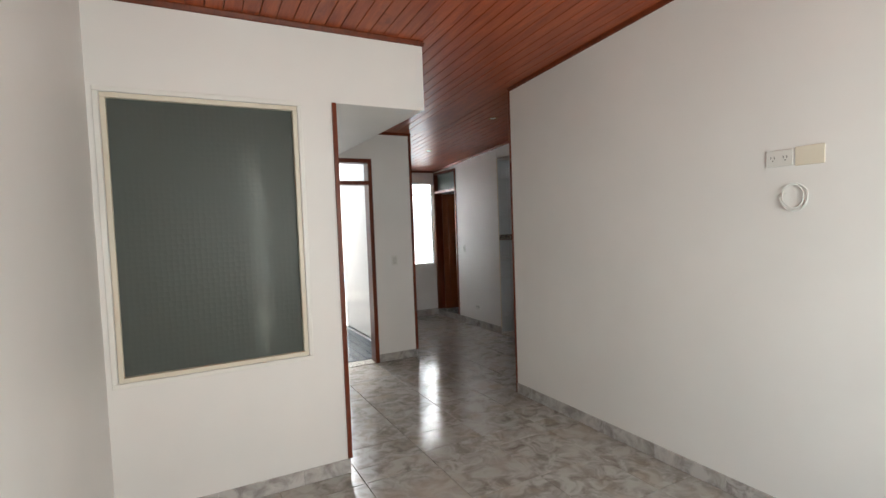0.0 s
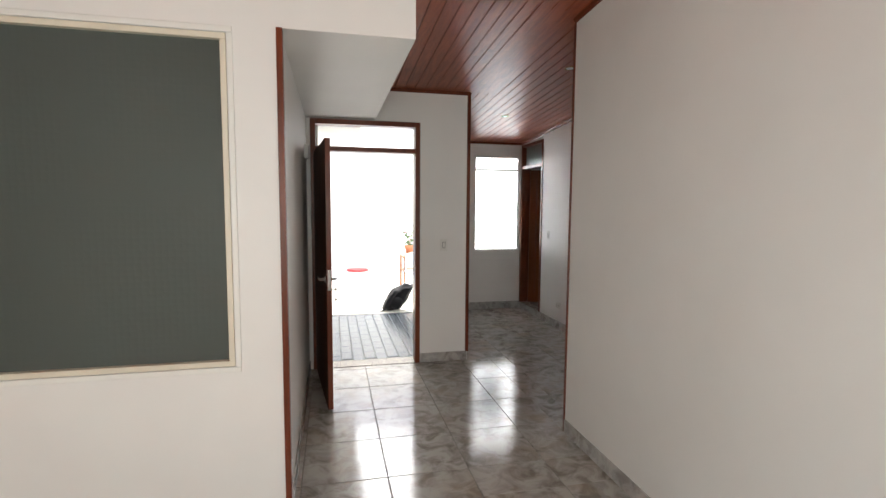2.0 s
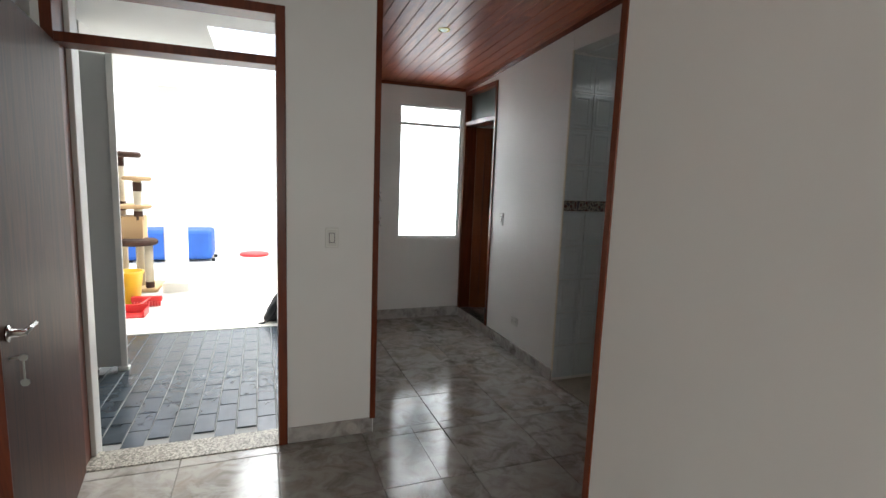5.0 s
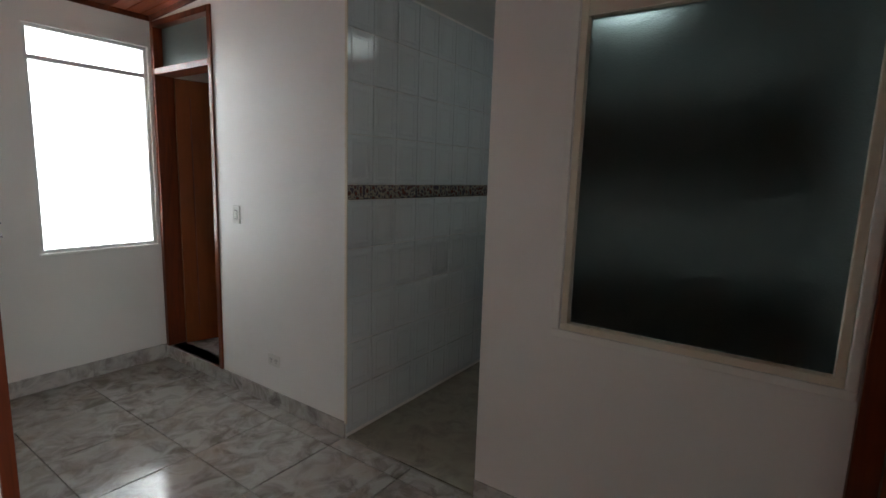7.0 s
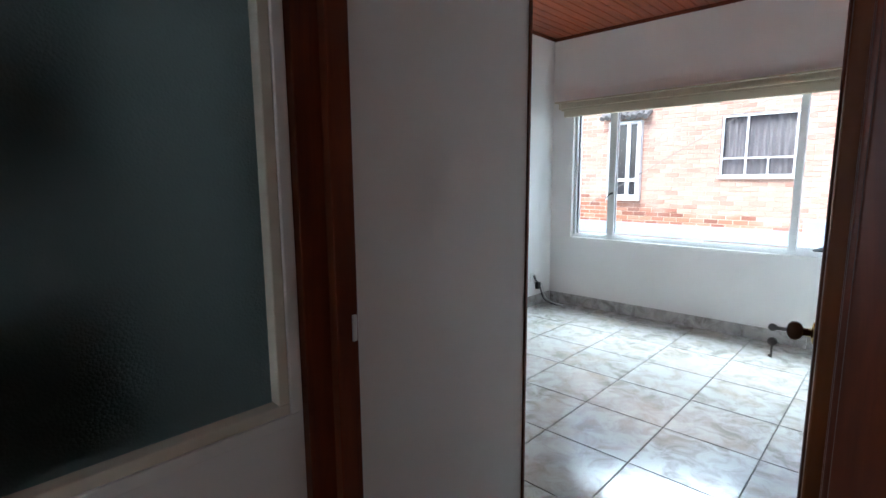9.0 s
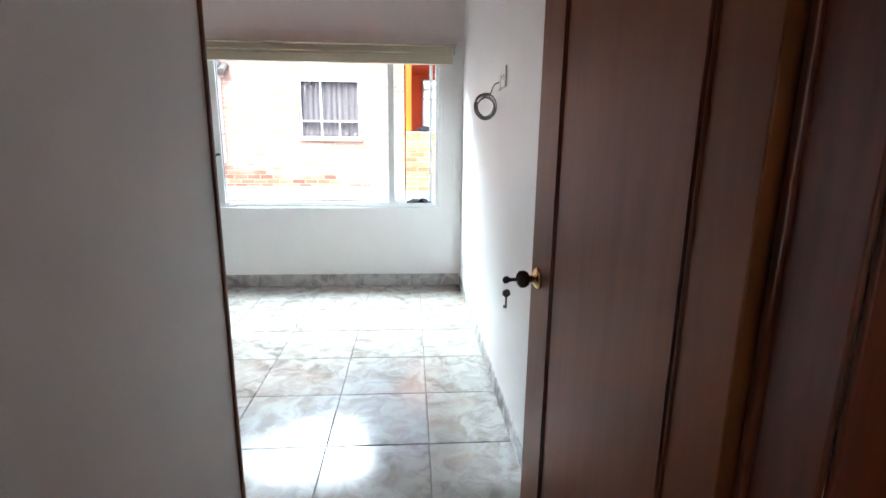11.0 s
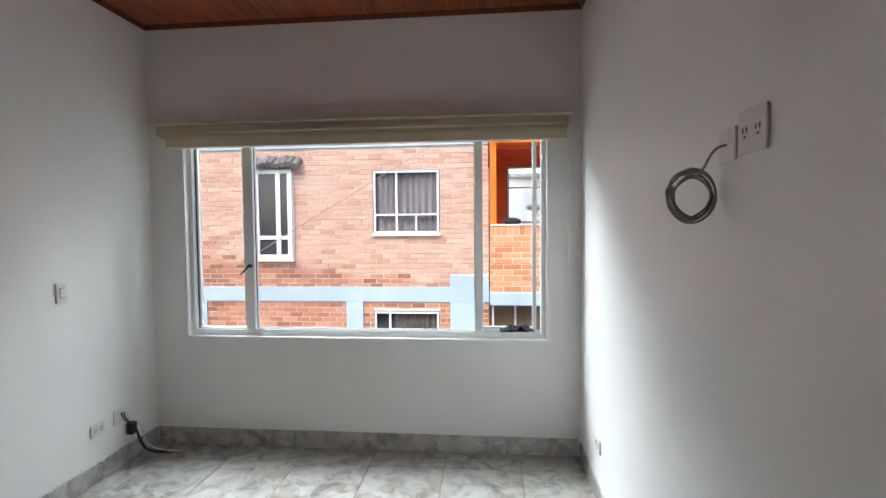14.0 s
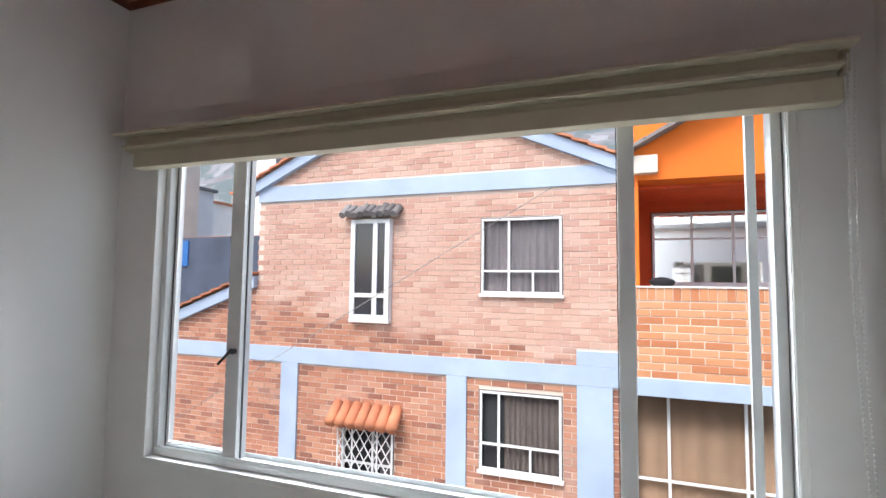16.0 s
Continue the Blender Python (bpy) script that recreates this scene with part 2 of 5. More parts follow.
TERRACOTTA = paint("terracotta", (0.50, 0.19, 0.09), 0.8, 0.1, 0.3)
LEAFGREEN = paint("green_leaf", (0.07, 0.13, 0.04), 0.6, 0.3, 0.1)
PINK = material("pink_petal", (0.65, 0.05, 0.12), 0.6)
CABINET = paint("dark_brown_cabinet", (0.030, 0.016, 0.010), 0.35, 0.1, 0.05)
WORKTOP = paint("grey_worktop", (0.30, 0.29, 0.27), 0.3, 0.1, 0.05)

m = material("clear_glass", (1, 1, 1), 0.0)
m.node_tree.nodes["Principled BSDF"].inputs["Transmission Weight"].default_value = 1
m.node_tree.nodes["Principled BSDF"].inputs["IOR"].default_value = 1.05
GLASS = m


def frosted(name, tint, rough, diffuse, pattern, relief, uneven=1.0):
    m = material(name, tint, rough)
    g = Graph(m)
    g.b.inputs["Transmission Weight"].default_value = 1 - diffuse
    g.b.inputs["IOR"].default_value = 1.2
    p = g.world_place()
    v = g.node("ShaderNodeTexVoronoi", Scale=pattern)
    g.link(p, v.inputs["Vector"])
    v.inputs["Randomness"].default_value = uneven
    g.bump(v.outputs["Distance"], relief, 0.004)
    return m


FROST_DIM = frosted("hammered_obscure_glass", (0.17, 0.19, 0.175), 0.30, 0.5, 34.0, 0.28, 0.25)
FROST_KITCHEN = frosted("frosted_kitchen_glass", (0.36, 0.44, 0.44), 0.40, 0.0, 160.0, 0.25)
FROST_LIGHT = frosted("frosted_window_glass", (0.93, 0.96, 0.98), 0.26, 0.08, 120.0, 0.1)
DARK_PANE = material("dark_window_pane", (0.035, 0.04, 0.05), 0.05, 0, 0.8)

# emissive stand-in for the sky outside the hall window, dimmer in its middle
m = material("glowing_sky_backdrop", (1, 1, 1), 1.0)
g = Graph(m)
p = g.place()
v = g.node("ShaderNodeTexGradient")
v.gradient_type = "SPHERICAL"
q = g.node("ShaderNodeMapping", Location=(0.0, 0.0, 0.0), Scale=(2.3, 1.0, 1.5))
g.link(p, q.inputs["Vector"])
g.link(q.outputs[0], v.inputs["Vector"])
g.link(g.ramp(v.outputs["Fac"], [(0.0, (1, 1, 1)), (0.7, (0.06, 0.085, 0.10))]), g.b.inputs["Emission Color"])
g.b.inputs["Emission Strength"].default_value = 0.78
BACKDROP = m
m = material("lamp_diffuser", (1, 1, 1), 0.5)
m.node_tree.nodes["Principled BSDF"].inputs["Emission Color"].default_value = (0.93, 1, 0.98, 1)
m.node_tree.nodes["Principled BSDF"].inputs["Emission Strength"].default_value = 0.50
LAMP = m

m = material("far_hillside", (0.2, 0.2, 0.2), 0.95)
g = Graph(m)
p = g.world_place((1, 1, 1))
v = g.node("ShaderNodeTexVoronoi", Scale=0.35)
g.link(p, v.inputs["Vector"])
g.colour(g.mix(g.ramp(g.noise(p, 0.12, 4), [(0.42, (0, 0, 0)), (0.55, (1, 1, 1))]), g.ramp(v.outputs["Color"], [(0.2, (0.20, 0.18, 0.18)), (0.5, (0.32, 0.33, 0.34)), (0.8, (0.22, 0.22, 0.23))]), (0.13, 0.165, 0.165)))
HILL = m
m = material("mirror_tinted_pane", (0.78, 0.80, 0.80), 0.04, 1.0)
PALE_PANE = m
ASPHALT = paint("asphalt", (0.06, 0.06, 0.06), 0.9, 0.25, 0.6)


# ---- mesh helpers ----
def add_box(bm, x0, y0, z0, x1, y1, z1):
    v = [bm.verts.new((x, y, z)) for z in (z0, z1) for y in (y0, y1) for x in (x0, x1)]
    for f in ((0, 2, 3, 1), (4, 5, 7, 6), (0, 1, 5, 4), (2, 6, 7, 3), (0, 4, 6, 2), (1, 3, 7, 5)):
        bm.faces.new([v[k] for k in f])
    return v


def add_rod(bm, a, b, r0, r1=None, sides=10, caps=True):
    a, b = Vector(a), Vector(b)
    r1 = r0 if r1 is None else r1
    q = (b - a).to_track_quat("Z", "Y")
    rings = []
    for p, r in ((a, r0), (b, r1)):
        rings.append([bm.verts.new(p + q @ Vector((r * math.cos(2 * math.pi * k / sides), r * math.sin(2 * math.pi * k / sides), 0))) for k in range(sides)])
    for k in range(sides):
        bm.faces.new((rings[0][k], rings[0][(k + 1) % sides], rings[1][(k + 1) % sides], rings[1][k]))
    if caps:
        bm.faces.new(rings[0][::-1])
        bm.faces.new(rings[1])


def add_turned(bm, origin, axis, profile, sides=16):
    """A turned body: profile of (distance along the axis, radius)."""
    q = Vector(axis).to_track_quat("Z", "Y")
    o = Vector(origin)
    rings = [[bm.verts.new(o + q @ Vector((r * math.cos(2 * math.pi * k / sides), r * math.sin(2 * math.pi * k / sides), d))) for k in range(sides)] for d, r in profile]
    for lo, hi in zip(rings, rings[1:]):
        for k in range(sides):
            bm.faces.new((lo[k], lo[(k + 1) % sides], hi[(k + 1) % sides], hi[k]))
    bm.faces.new(rings[0][::-1])
    bm.faces.new(rings[-1])


def finish(name, bm, mat, parent=None, bevel=0.0, smooth=False, segments=2):
    me = bpy.data.meshes.new(name)
    bmesh.ops.recalc_face_normals(bm, faces=bm.faces)
    bm.to_mesh(me)
    bm.free()
    me.materials.append(mat)
    ob = new(name, me)
    if parent:
        ob.parent = parent
    if smooth:
        for p in me.polygons:
            p.use_smooth = True
    if bevel:
        b = ob.modifiers.new("edges", "BEVEL")
        b.width, b.segments, b.limit_method = bevel, segments, "ANGLE"
    return ob


PIECES = {"slots", "door", "leg", "feet", "mullion", "pane", "stile", "balcony_slat", "window", "side", "rail"}


def boxes(name, items, mat, parent=None, bevel=0.0):
    if name in PIECES and len(items) > 1:
        return [boxes(name, [it], mat, parent, bevel) for it in items][-1]
    bm = bmesh.new()
    for it in items:
        add_box(bm, *it)
    return finish(name, bm, mat, parent, bevel)


def thing(name, label, category, at=(0, 0, 0), group=""):
    e = new(name)
    e.empty_display_size = 0.1
    e.location = at
    return tagged(e, label, category, group)


def structure(ob, label=""):
    return tagged(ob, label, "", "", "structure")


def tube(name, pts, r, mat, parent=None, closed=False):
    cu = bpy.data.curves.new(name, "CURVE")
    cu.dimensions, cu.bevel_depth, cu.bevel_resolution, cu.resolution_u = "3D", r, 2, 6
    sp = cu.splines.new("NURBS")
    sp.points.add(len(pts) - 1)
    for p, co in zip(sp.points, pts):
        p.co = (*co, 1)
    sp.use_endpoint_u, sp.use_cyclic_u, sp.order_u = True, closed, 3
    cu.materials.append(mat)
    ob = new(name, cu)
    me = bpy.data.meshes.new_from_object(ob.evaluated_get(bpy.context.evaluated_depsgraph_get()))
    bpy.data.objects.remove(ob)
    for p in me.polygons:
        p.use_smooth = True
    out = new(name, me)
    if parent:
        out.parent = parent
    return out


def wall(name, axis, a0, a1, u0, u1, z0, z1, holes=(), mat=None, label=""):
    """A wall from a0 to a1 across, u0 to u1 along, with openings (u0, u1, z0, z1) right through it."""
    us = sorted({u0, u1, *[h[0] for h in holes], *[h[1] for h in holes]})
    zs = sorted({z0, z1, *[h[2] for h in holes], *[h[3] for h in holes]})
    us = [u for u in us if u0 <= u <= u1]
    zs = [z for z in zs if z0 <= z <= z1]
    solid = {}
    for i in range(len(us) - 1):
        for k in range(len(zs) - 1):
            cu, cz = (us[i] + us[i + 1]) / 2, (zs[k] + zs[k + 1]) / 2
            solid[i, k] = not any(h[0] < cu < h[1] and h[2] < cz < h[3] for h in holes)
    bm = bmesh.new()

    def pt(a, u, z):
        return (a, u, z) if axis == "x" else (u, a, z)

    def quad(*ps):
        bm.faces.new([bm.verts.new(pt(*p)) for p in ps])

    for (i, k), s in solid.items():
        if not s:
            continue
        ua, ub, za, zb = us[i], us[i + 1], zs[k], zs[k + 1]
        quad((a0, ua, za), (a0, ub, za), (a0, ub, zb), (a0, ua, zb))
        quad((a1, ua, za), (a1, ub, za), (a1, ub, zb), (a1, ua, zb))
        if not solid.get((i - 1, k)):
            quad((a0, ua, za), (a1, ua, za), (a1, ua, zb), (a0, ua, zb))
        if not solid.get((i + 1, k)):
            quad((a0, ub, za), (a1, ub, za), (a1, ub, zb), (a0, ub, zb))
        if not solid.get((i, k - 1)):
            quad((a0, ua, za), (a1, ua, za), (a1, ub, za), (a0, ub, za))
        if not solid.get((i, k + 1)):
            quad((a0, ua, zb), (a1, ua, zb), (a1, ub, zb), (a0, ub, zb))
    bmesh.ops.remove_doubles(bm, verts=bm.verts, dist=0.0005)
    return structure(finish(name, bm, mat or WALL), label or "smooth white painted wall")


# ---- setting: walls, floors, ceilings ----
TOP = 3.34
# living room
wall("wall_living_west", "x", 1.86, 2.02, 0.70, 15.6, -0.05, TOP)
wall("wall_street_living", "y", 0.70, 0.887, 2.02, 5.183, -0.05, TOP, [(2.4, 4.7, 0.85, 2.35)])
wall("wall_divider", "x", 5.183, 5.454, 0.70, 5.29, -0.05, TOP)
wall("wall_divider_end", "x", 5.183, 5.30, 5.29, 5.447, -0.05, TOP)
wall("wall_obscure_window", "y", 4.817, 4.93, 2.02, 3.335, -0.05, TOP, [(2.075, 3.10, 0.83, 2.405)])
wall("wall_passage_west", "x", 3.215, 3.335, 4.93, 7.215, -0.05, TOP)
structure(boxes("soffit_box", [(3.335, 4.817, 2.444, 3.985, 7.215, TOP)], WALL), "white plastered boxed soffit over the passage")
wall("wall_patio_door", "y", 7.215, 7.345, 3.215, 4.94, -0.05, TOP, [(3.40, 4.40, -0.05, 2.405)])
wall("wall_hall_west", "x", 4.81, 4.94, 7.345, 9.64, -0.05, TOP)
wall("wall_hall_end", "y", 9.64, 9.78, 4.81, 8.2, -0.05, TOP, [(5.72, 6.455, 0.925, 2.385)])
# hall's east wall with the washroom door, the kitchen opening and the kitchen window
wall("wall_hall_east", "x", 6.485, 6.605, 7.73, 9.64, -0.05, TOP, [(8.86, 9.60, 0.10, 2.545)])
wall("wall_kitchen_lintel", "x", 6.485, 6.605, 6.735, 7.604, 2.56, TOP)
wall("wall_kitchen_window", "x", 6.485, 6.605, 5.42, 6.735, -0.05, TOP, [(5.455, 6.366, 0.915, 2.44)])
wall("wall_bedroom_entry", "x", 6.47, 6.60, 4.465, 5.28, -0.05, TOP)
wall("wall_bedroom_north", "y", 4.465, 4.595, 6.60, 8.70, -0.05, TOP)
wall("wall_bedroom_east", "x", 8.533, 8.70, 0.785, 4.465, -0.05, TOP)
wall("wall_street_bedroom", "y", 0.785, 0.887, 5.454, 8.533, -0.05, TOP, [(5.685, 8.265, 0.80, 2.28)])
wall("wall_street_bedroom_outside", "y", 0.70, 0.785, 5.454, 8.70, -0.05, TOP, [(5.50, 8.45, 0.78, 2.40)])
wall("wall_door_header", "y", 5.22, 5.36, 5.454, 6.47, 2.12, TOP)
# kitchen and washroom shells
wall("wall_kitchen_north", "y", 7.61, 7.73, 6.485, 9.0, -0.05, TOP)
wall("wall_kitchen_east", "x", 8.85, 9.0, 5.30, 7.61, -0.05, TOP)
wall("wall_kitchen_south", "y", 5.28, 5.40, 6.605, 8.85, -0.05, TOP)
wall("wall_washroom_south", "y", 8.3, 8.42, 6.605, 8.2, -0.05, TOP)
wall("wall_washroom_east", "x", 8.08, 8.2, 8.42, 9.64, -0.05, TOP)
# patio
wall("wall_patio_east", "x", 6.9, 7.05, 9.78, 15.6, -0.2, 3.6)
wall("wall_patio_back", "y", 15.6, 15.75, 1.86, 6.9, -0.2, 3.6)
wall("wall_patio_closet", "y", 8.80, 9.62, 2.02, 3.08, -0.05, 2.62)

structure(boxes("floor", [(1.86, 0.70, -0.30, 8.70, 7.345, -0.008), (4.81, 7.345, -0.30, 9.0, 9.75, -0.008)], GROUT), "grey grout bed of the tiled floor")
structure(boxes("floor_patio", [(1.86, 7.345, -0.30, 4.81, 9.75, -0.030)], PATIO_GROUT), "pale grout bed under dark patio tiles")
structure(boxes("floor_courtyard", [(1.86, 9.75, -0.30, 6.9, 15.6, -0.020)], PALE_FLOOR), "pale smooth courtyard floor")
structure(boxes("floor_courtyard_edge", [(2.02, 9.70, -0.03, 4.81, 9.99, -0.013)], PALE_FLOOR, None, 0.002), "pale raised edge of the courtyard floor")
structure(boxes("door_sill", [(3.40, 7.205, -0.03, 4.40, 7.40, 0.006)], TERRAZZO, None, 0.003), "speckled terrazzo door sill")
structure(boxes("floor_washroom", [(6.487, 8.86, 0.0, 8.08, 9.64, 0.10)], SKIRT, None, 0.004), "raised marbled tile step of the washroom")
structure(boxes("floor_kitchen", [(6.50, 5.40, -0.006, 8.85, 7.604, 0.002)], marble("beige_kitchen_tile", (0.36, 0.33, 0.26), (0.22, 0.20, 0.16), (0.34, 0.30, 0.22), 0.3)), "beige stone-look kitchen floor")


def ceiling_z(y):
    return 2.871 - 0.066 * (y - 5.52)


def plank_ceiling(name, x0, x1, y0, y1, height, mat):
    """Tongue and groove boards along the house, with open grooves and a backing sheet, in one mesh."""
    bm = bmesh.new()
    pitch, x, row = 0.098, x0, 0
    while x < x1 - 0.01:
        xe = min(x + pitch, x1)
        ys = [y0, *sorted(y0 + ((row * 1.37 + k * 2.9) % (y1 - y0)) for k in range(2)), y1]
        for ya, yb in zip(ys, ys[1:]):
            if yb - ya < 0.05:
                continue
            prof = ((x + 0.0005, 0.012), (x + 0.004, 0.0), (xe - 0.004, 0.0), (xe - 0.0005, 0.012))
            lo = [bm.verts.new((px, ya + 0.001, height(ya) + dz)) for px, dz in prof]
            hi = [bm.verts.new((px, yb - 0.001, height(yb) + dz)) for px, dz in prof]
            for k in range(3):
                bm.faces.new((lo[k], lo[k + 1], hi[k + 1], hi[k]))
        x, row = xe, row + 1
    bm.faces.new([bm.verts.new((px, py, height(py) + 0.014)) for px, py in ((x0, y0), (x1, y0), (x1, y1), (x0, y1))])
    return structure(finish(name, bm, mat), "varnished reddish pine tongue-and-groove ceiling boards")


def flat_bed(y):
    return 3.04


plank_ceiling("ceiling_living", 2.02, 5.183, 0.887, 7.215, ceiling_z, PLANK)
plank_ceiling("ceiling_hall", 4.94, 6.485, 5.36, 9.64, ceiling_z, PLANK)
plank_ceiling("ceiling_bedroom", 5.454, 8.533, 0.887, 4.465, flat_bed, PLANK)
plank_ceiling("ceiling_entry", 5.454, 6.47, 4.465, 5.22, flat_bed, PLANK)
structure(boxes("ceiling_kitchen", [(6.605, 5.40, 2.55, 8.85, 7.61, 2.62)], CEIL_WHITE), "plain white kitchen ceiling")
structure(boxes("ceiling_washroom", [(6.605, 8.42, 2.60, 8.08, 9.64, 2.68)], CEIL_WHITE), "plain white washroom ceiling")
structure(boxes("ceiling_patio", [(2.02, 7.345, 2.62, 3.95, 12.1, 2.80), (3.95, 7.345, 2.62, 4.81, 8.5, 2.80)], CEIL_WHITE), "plain white patio ceiling with an open side")
structure(boxes("roof", [(1.86, 0.45, TOP, 9.0, 7.345, 3.5), (4.81, 7.345, TOP, 9.0, 9.78, 3.5)], CONCRETE), "flat concrete roof slab")


def cove(name, runs, mat=BROWN):
    bm = bmesh.new()
    for (xa, ya), (xb, yb), h, n in runs:
        d = 0.022
        pa, pb = Vector((xa, ya, h(ya))), Vector((xb, yb, h(yb)))
        nn = Vector((*n, 0))
        sec = ((0.001, -0.03), (0.012, -0.026), (d, -0.006), (d, 0.004), (0.001, 0.004))
        lo = [bm.verts.new(pa + nn * a + Vector((0, 0, b))) for a, b in sec]
        hi = [bm.verts.new(pb + nn * a + Vector((0, 0, b))) for a, b in sec]
        for k in range(4):
            bm.faces.new((lo[k], lo[k + 1], hi[k + 1], hi[k]))
        bm.faces.new(lo)
        bm.faces.new(hi[::-1])
    return structure(finish(name, bm, mat), "brown varnished wooden cove trim under the ceiling")


cove("trim_ceiling", [
    ((5.183, 0.89), (5.183, 5.455), ceiling_z, (-1, 0)), ((2.02, 4.817), (3.985, 4.817), ceiling_z, (0, -1)),
    ((3.985, 4.817), (3.985, 7.215), ceiling_z, (1, 0)), ((3.985, 7.215), (4.94, 7.215), ceiling_z, (0, -1)),
    ((4.94, 7.215), (4.94, 9.64), ceiling_z, (1, 0)), ((4.94, 9.64), (6.485, 9.64), ceiling_z, (0, -1)),
    ((6.485, 5.42), (6.485, 9.64), ceiling_z, (-1, 0)), ((2.02, 0.89), (2.02, 4.817), ceiling_z, (1, 0)),
    ((5.454, 0.887), (8.533, 0.887), flat_bed, (0, 1)), ((8.533, 0.887), (8.533, 4.465), flat_bed, (-1, 0)),
    ((5.454, 0.887), (5.454, 5.22), flat_bed, (1, 0)), ((6.47, 4.465), (8.533, 4.465), flat_bed, (0, -1))])

# brown corner strips at the wall ends
structure(boxes("trim_corner_obscure_wall", [(3.320, 4.803, 0.10, 3.338, 4.817, 2.444), (3.335, 4.803, 0.10, 3.349, 4.85, 2.444)], BROWN, None, 0.002), "brown wooden corner strip on the wall end")
structure(boxes("trim_corner_pier", [(4.918, 7.203, 0.09, 4.944, 7.215, 2.76), (4.940, 7.203, 0.09, 4.952, 7.25, 2.76)], BROWN, None, 0.002), "brown wooden corner strip on the pier")
structure(boxes("trim_corner_divider", [(5.178, 5.447, 0.0, 5.305, 5.472, 2.87)], BROWN, None, 0.002), "brown wooden cover board on the wall end")
structure(boxes("trim_corner_kitchen", [(6.476, 7.590, 0.09, 6.485, 7.606, 2.56)], CREAM, None, 0.002), "thin pale corner bead beside the kitchen tiles")
structure(boxes("trim_corner_entry", [(6.462, 4.451, 0.0, 6.490, 4.465, 2.9)], BROWN, None, 0.002), "thin dark corner strip on the entry wall")


# ---- doors ----
def door_frame(name, axis, a0, a1, u0, u1, zt, w, bar=None, z0=0.0):
    """Jambs and head round an opening; bar: height of a transom bar."""
    items = [(a0, u0, z0, a1, u0 + w, zt), (a0, u1 - w, z0, a1, u1, zt), (a0, u0 + w, zt - w, a1, u1 - w, zt)]
    if bar:
        items.append((a0, u0 + w, bar, a1, u1 - w, bar + 0.045))
    if axis == "y":
        items = [(i[1], i[0], i[2], i[4], i[3], i[5]) for i in items]
    return structure(boxes(name, items, BROWN, None, 0.003), "brown varnished wooden door frame")


door_frame("door_frame_patio", "y", 7.198, 7.352, 3.372, 4.432, 2.438, 0.048, 2.135)
door_frame("door_frame_washroom", "x", 6.472, 6.618, 8.835, 9.632, 2.565, 0.04, 2.19, 0.10)
structure(boxes("washroom_transom_glass", [(6.54, 8.875, 2.236, 6.546, 9.592, 2.525)], FROST_DIM), "obscure glass pane over the washroom door")
structure(boxes("door_frame_bedroom", [
    (6.430, 5.28, 0.0, 6.490, 5.345, 2.12), (6.458, 5.345, 0.0, 6.498, 5.418, 2.20),
    (5.454, 5.165, 0.0, 5.472, 5.18, 2.12), (5.454, 5.18, 0.0, 5.463, 5.291, 2.12), (5.302, 5.291, 0.0, 5.456, 5.302, 2.12), (5.301, 5.302, 0.0, 5.310, 5.446, 2.6), (5.464, 5.25, 2.07, 6.430, 5.345, 2.12)], BROWN, None, 0.003), "brown varnished wooden door frame of the bedroom")
structure(boxes("strike_plate", [(6.424, 5.287, 1.075, 6.431, 5.30, 1.145)], PLATE, None, 0.002), "small pale strike plate in the jamb")


def lever(parent, x, y, z, side):
    """A lever handle on a door leaf that lies along y, standing off to one side in x."""
    bm = bmesh.new()
    add_turned(bm, (x, y, z), (side, 0, 0), [(0, 0.026), (0.006, 0.026), (0.008, 0.012), (0.045, 0.011), (0.05, 0.009)])
    add_rod(bm, (x + side * 0.043, y, z), (x + side * 0.046, y + 0.11, z), 0.009, 0.008)
    return finish("handle", bm, CHROME, parent, 0, True)


leaf = thing("patio_door", "dark brown wooden patio door standing open against the passage wall", "door", (3.42, 7.2, 0))
leaf.rotation_euler = (0, 0, 0)
bm = bmesh.new()
add_box(bm, -0.020, -1.04, 0.012, 0.020, -0.005, 2.12)
panel = finish("panel", bm, DARK_LEAF, leaf, 0.003)
boxes("edge_strip", [(-0.019, -1.048, 0.012, 0.021, -1.04, 2.12)], BROWN, leaf, 0.002)
lever(leaf, 0.020, -0.98, 1.04, 1)
lever(leaf, -0.020, -0.98, 1.04, -1)
boxes("latch_plate", [(-0.012, -1.051, 0.96, 0.012, -1.047, 1.12)], CHROME, leaf, 0.001)
bm = bmesh.new()
add_box(bm, 0.020, -0.985, 0.955, 0.050, -0.979, 0.963)
add_turned(bm, (0.056, -0.985, 0.958), (0, 1, 0), [(0, 0.011), (0.003, 0.012), (0.006, 0.011)], 14)
add_box(bm, 0.053, -0.984, 0.885, 0.058, -0.980, 0.950)
add_turned(bm, (0.056, -0.985, 0.875), (0, 1, 0), [(0, 0.012), (0.003, 0.013), (0.006, 0.012)], 14)
finish("key", bm, STEEL, leaf)
leaf.rotation_euler = (0, 0, radians(6.5))

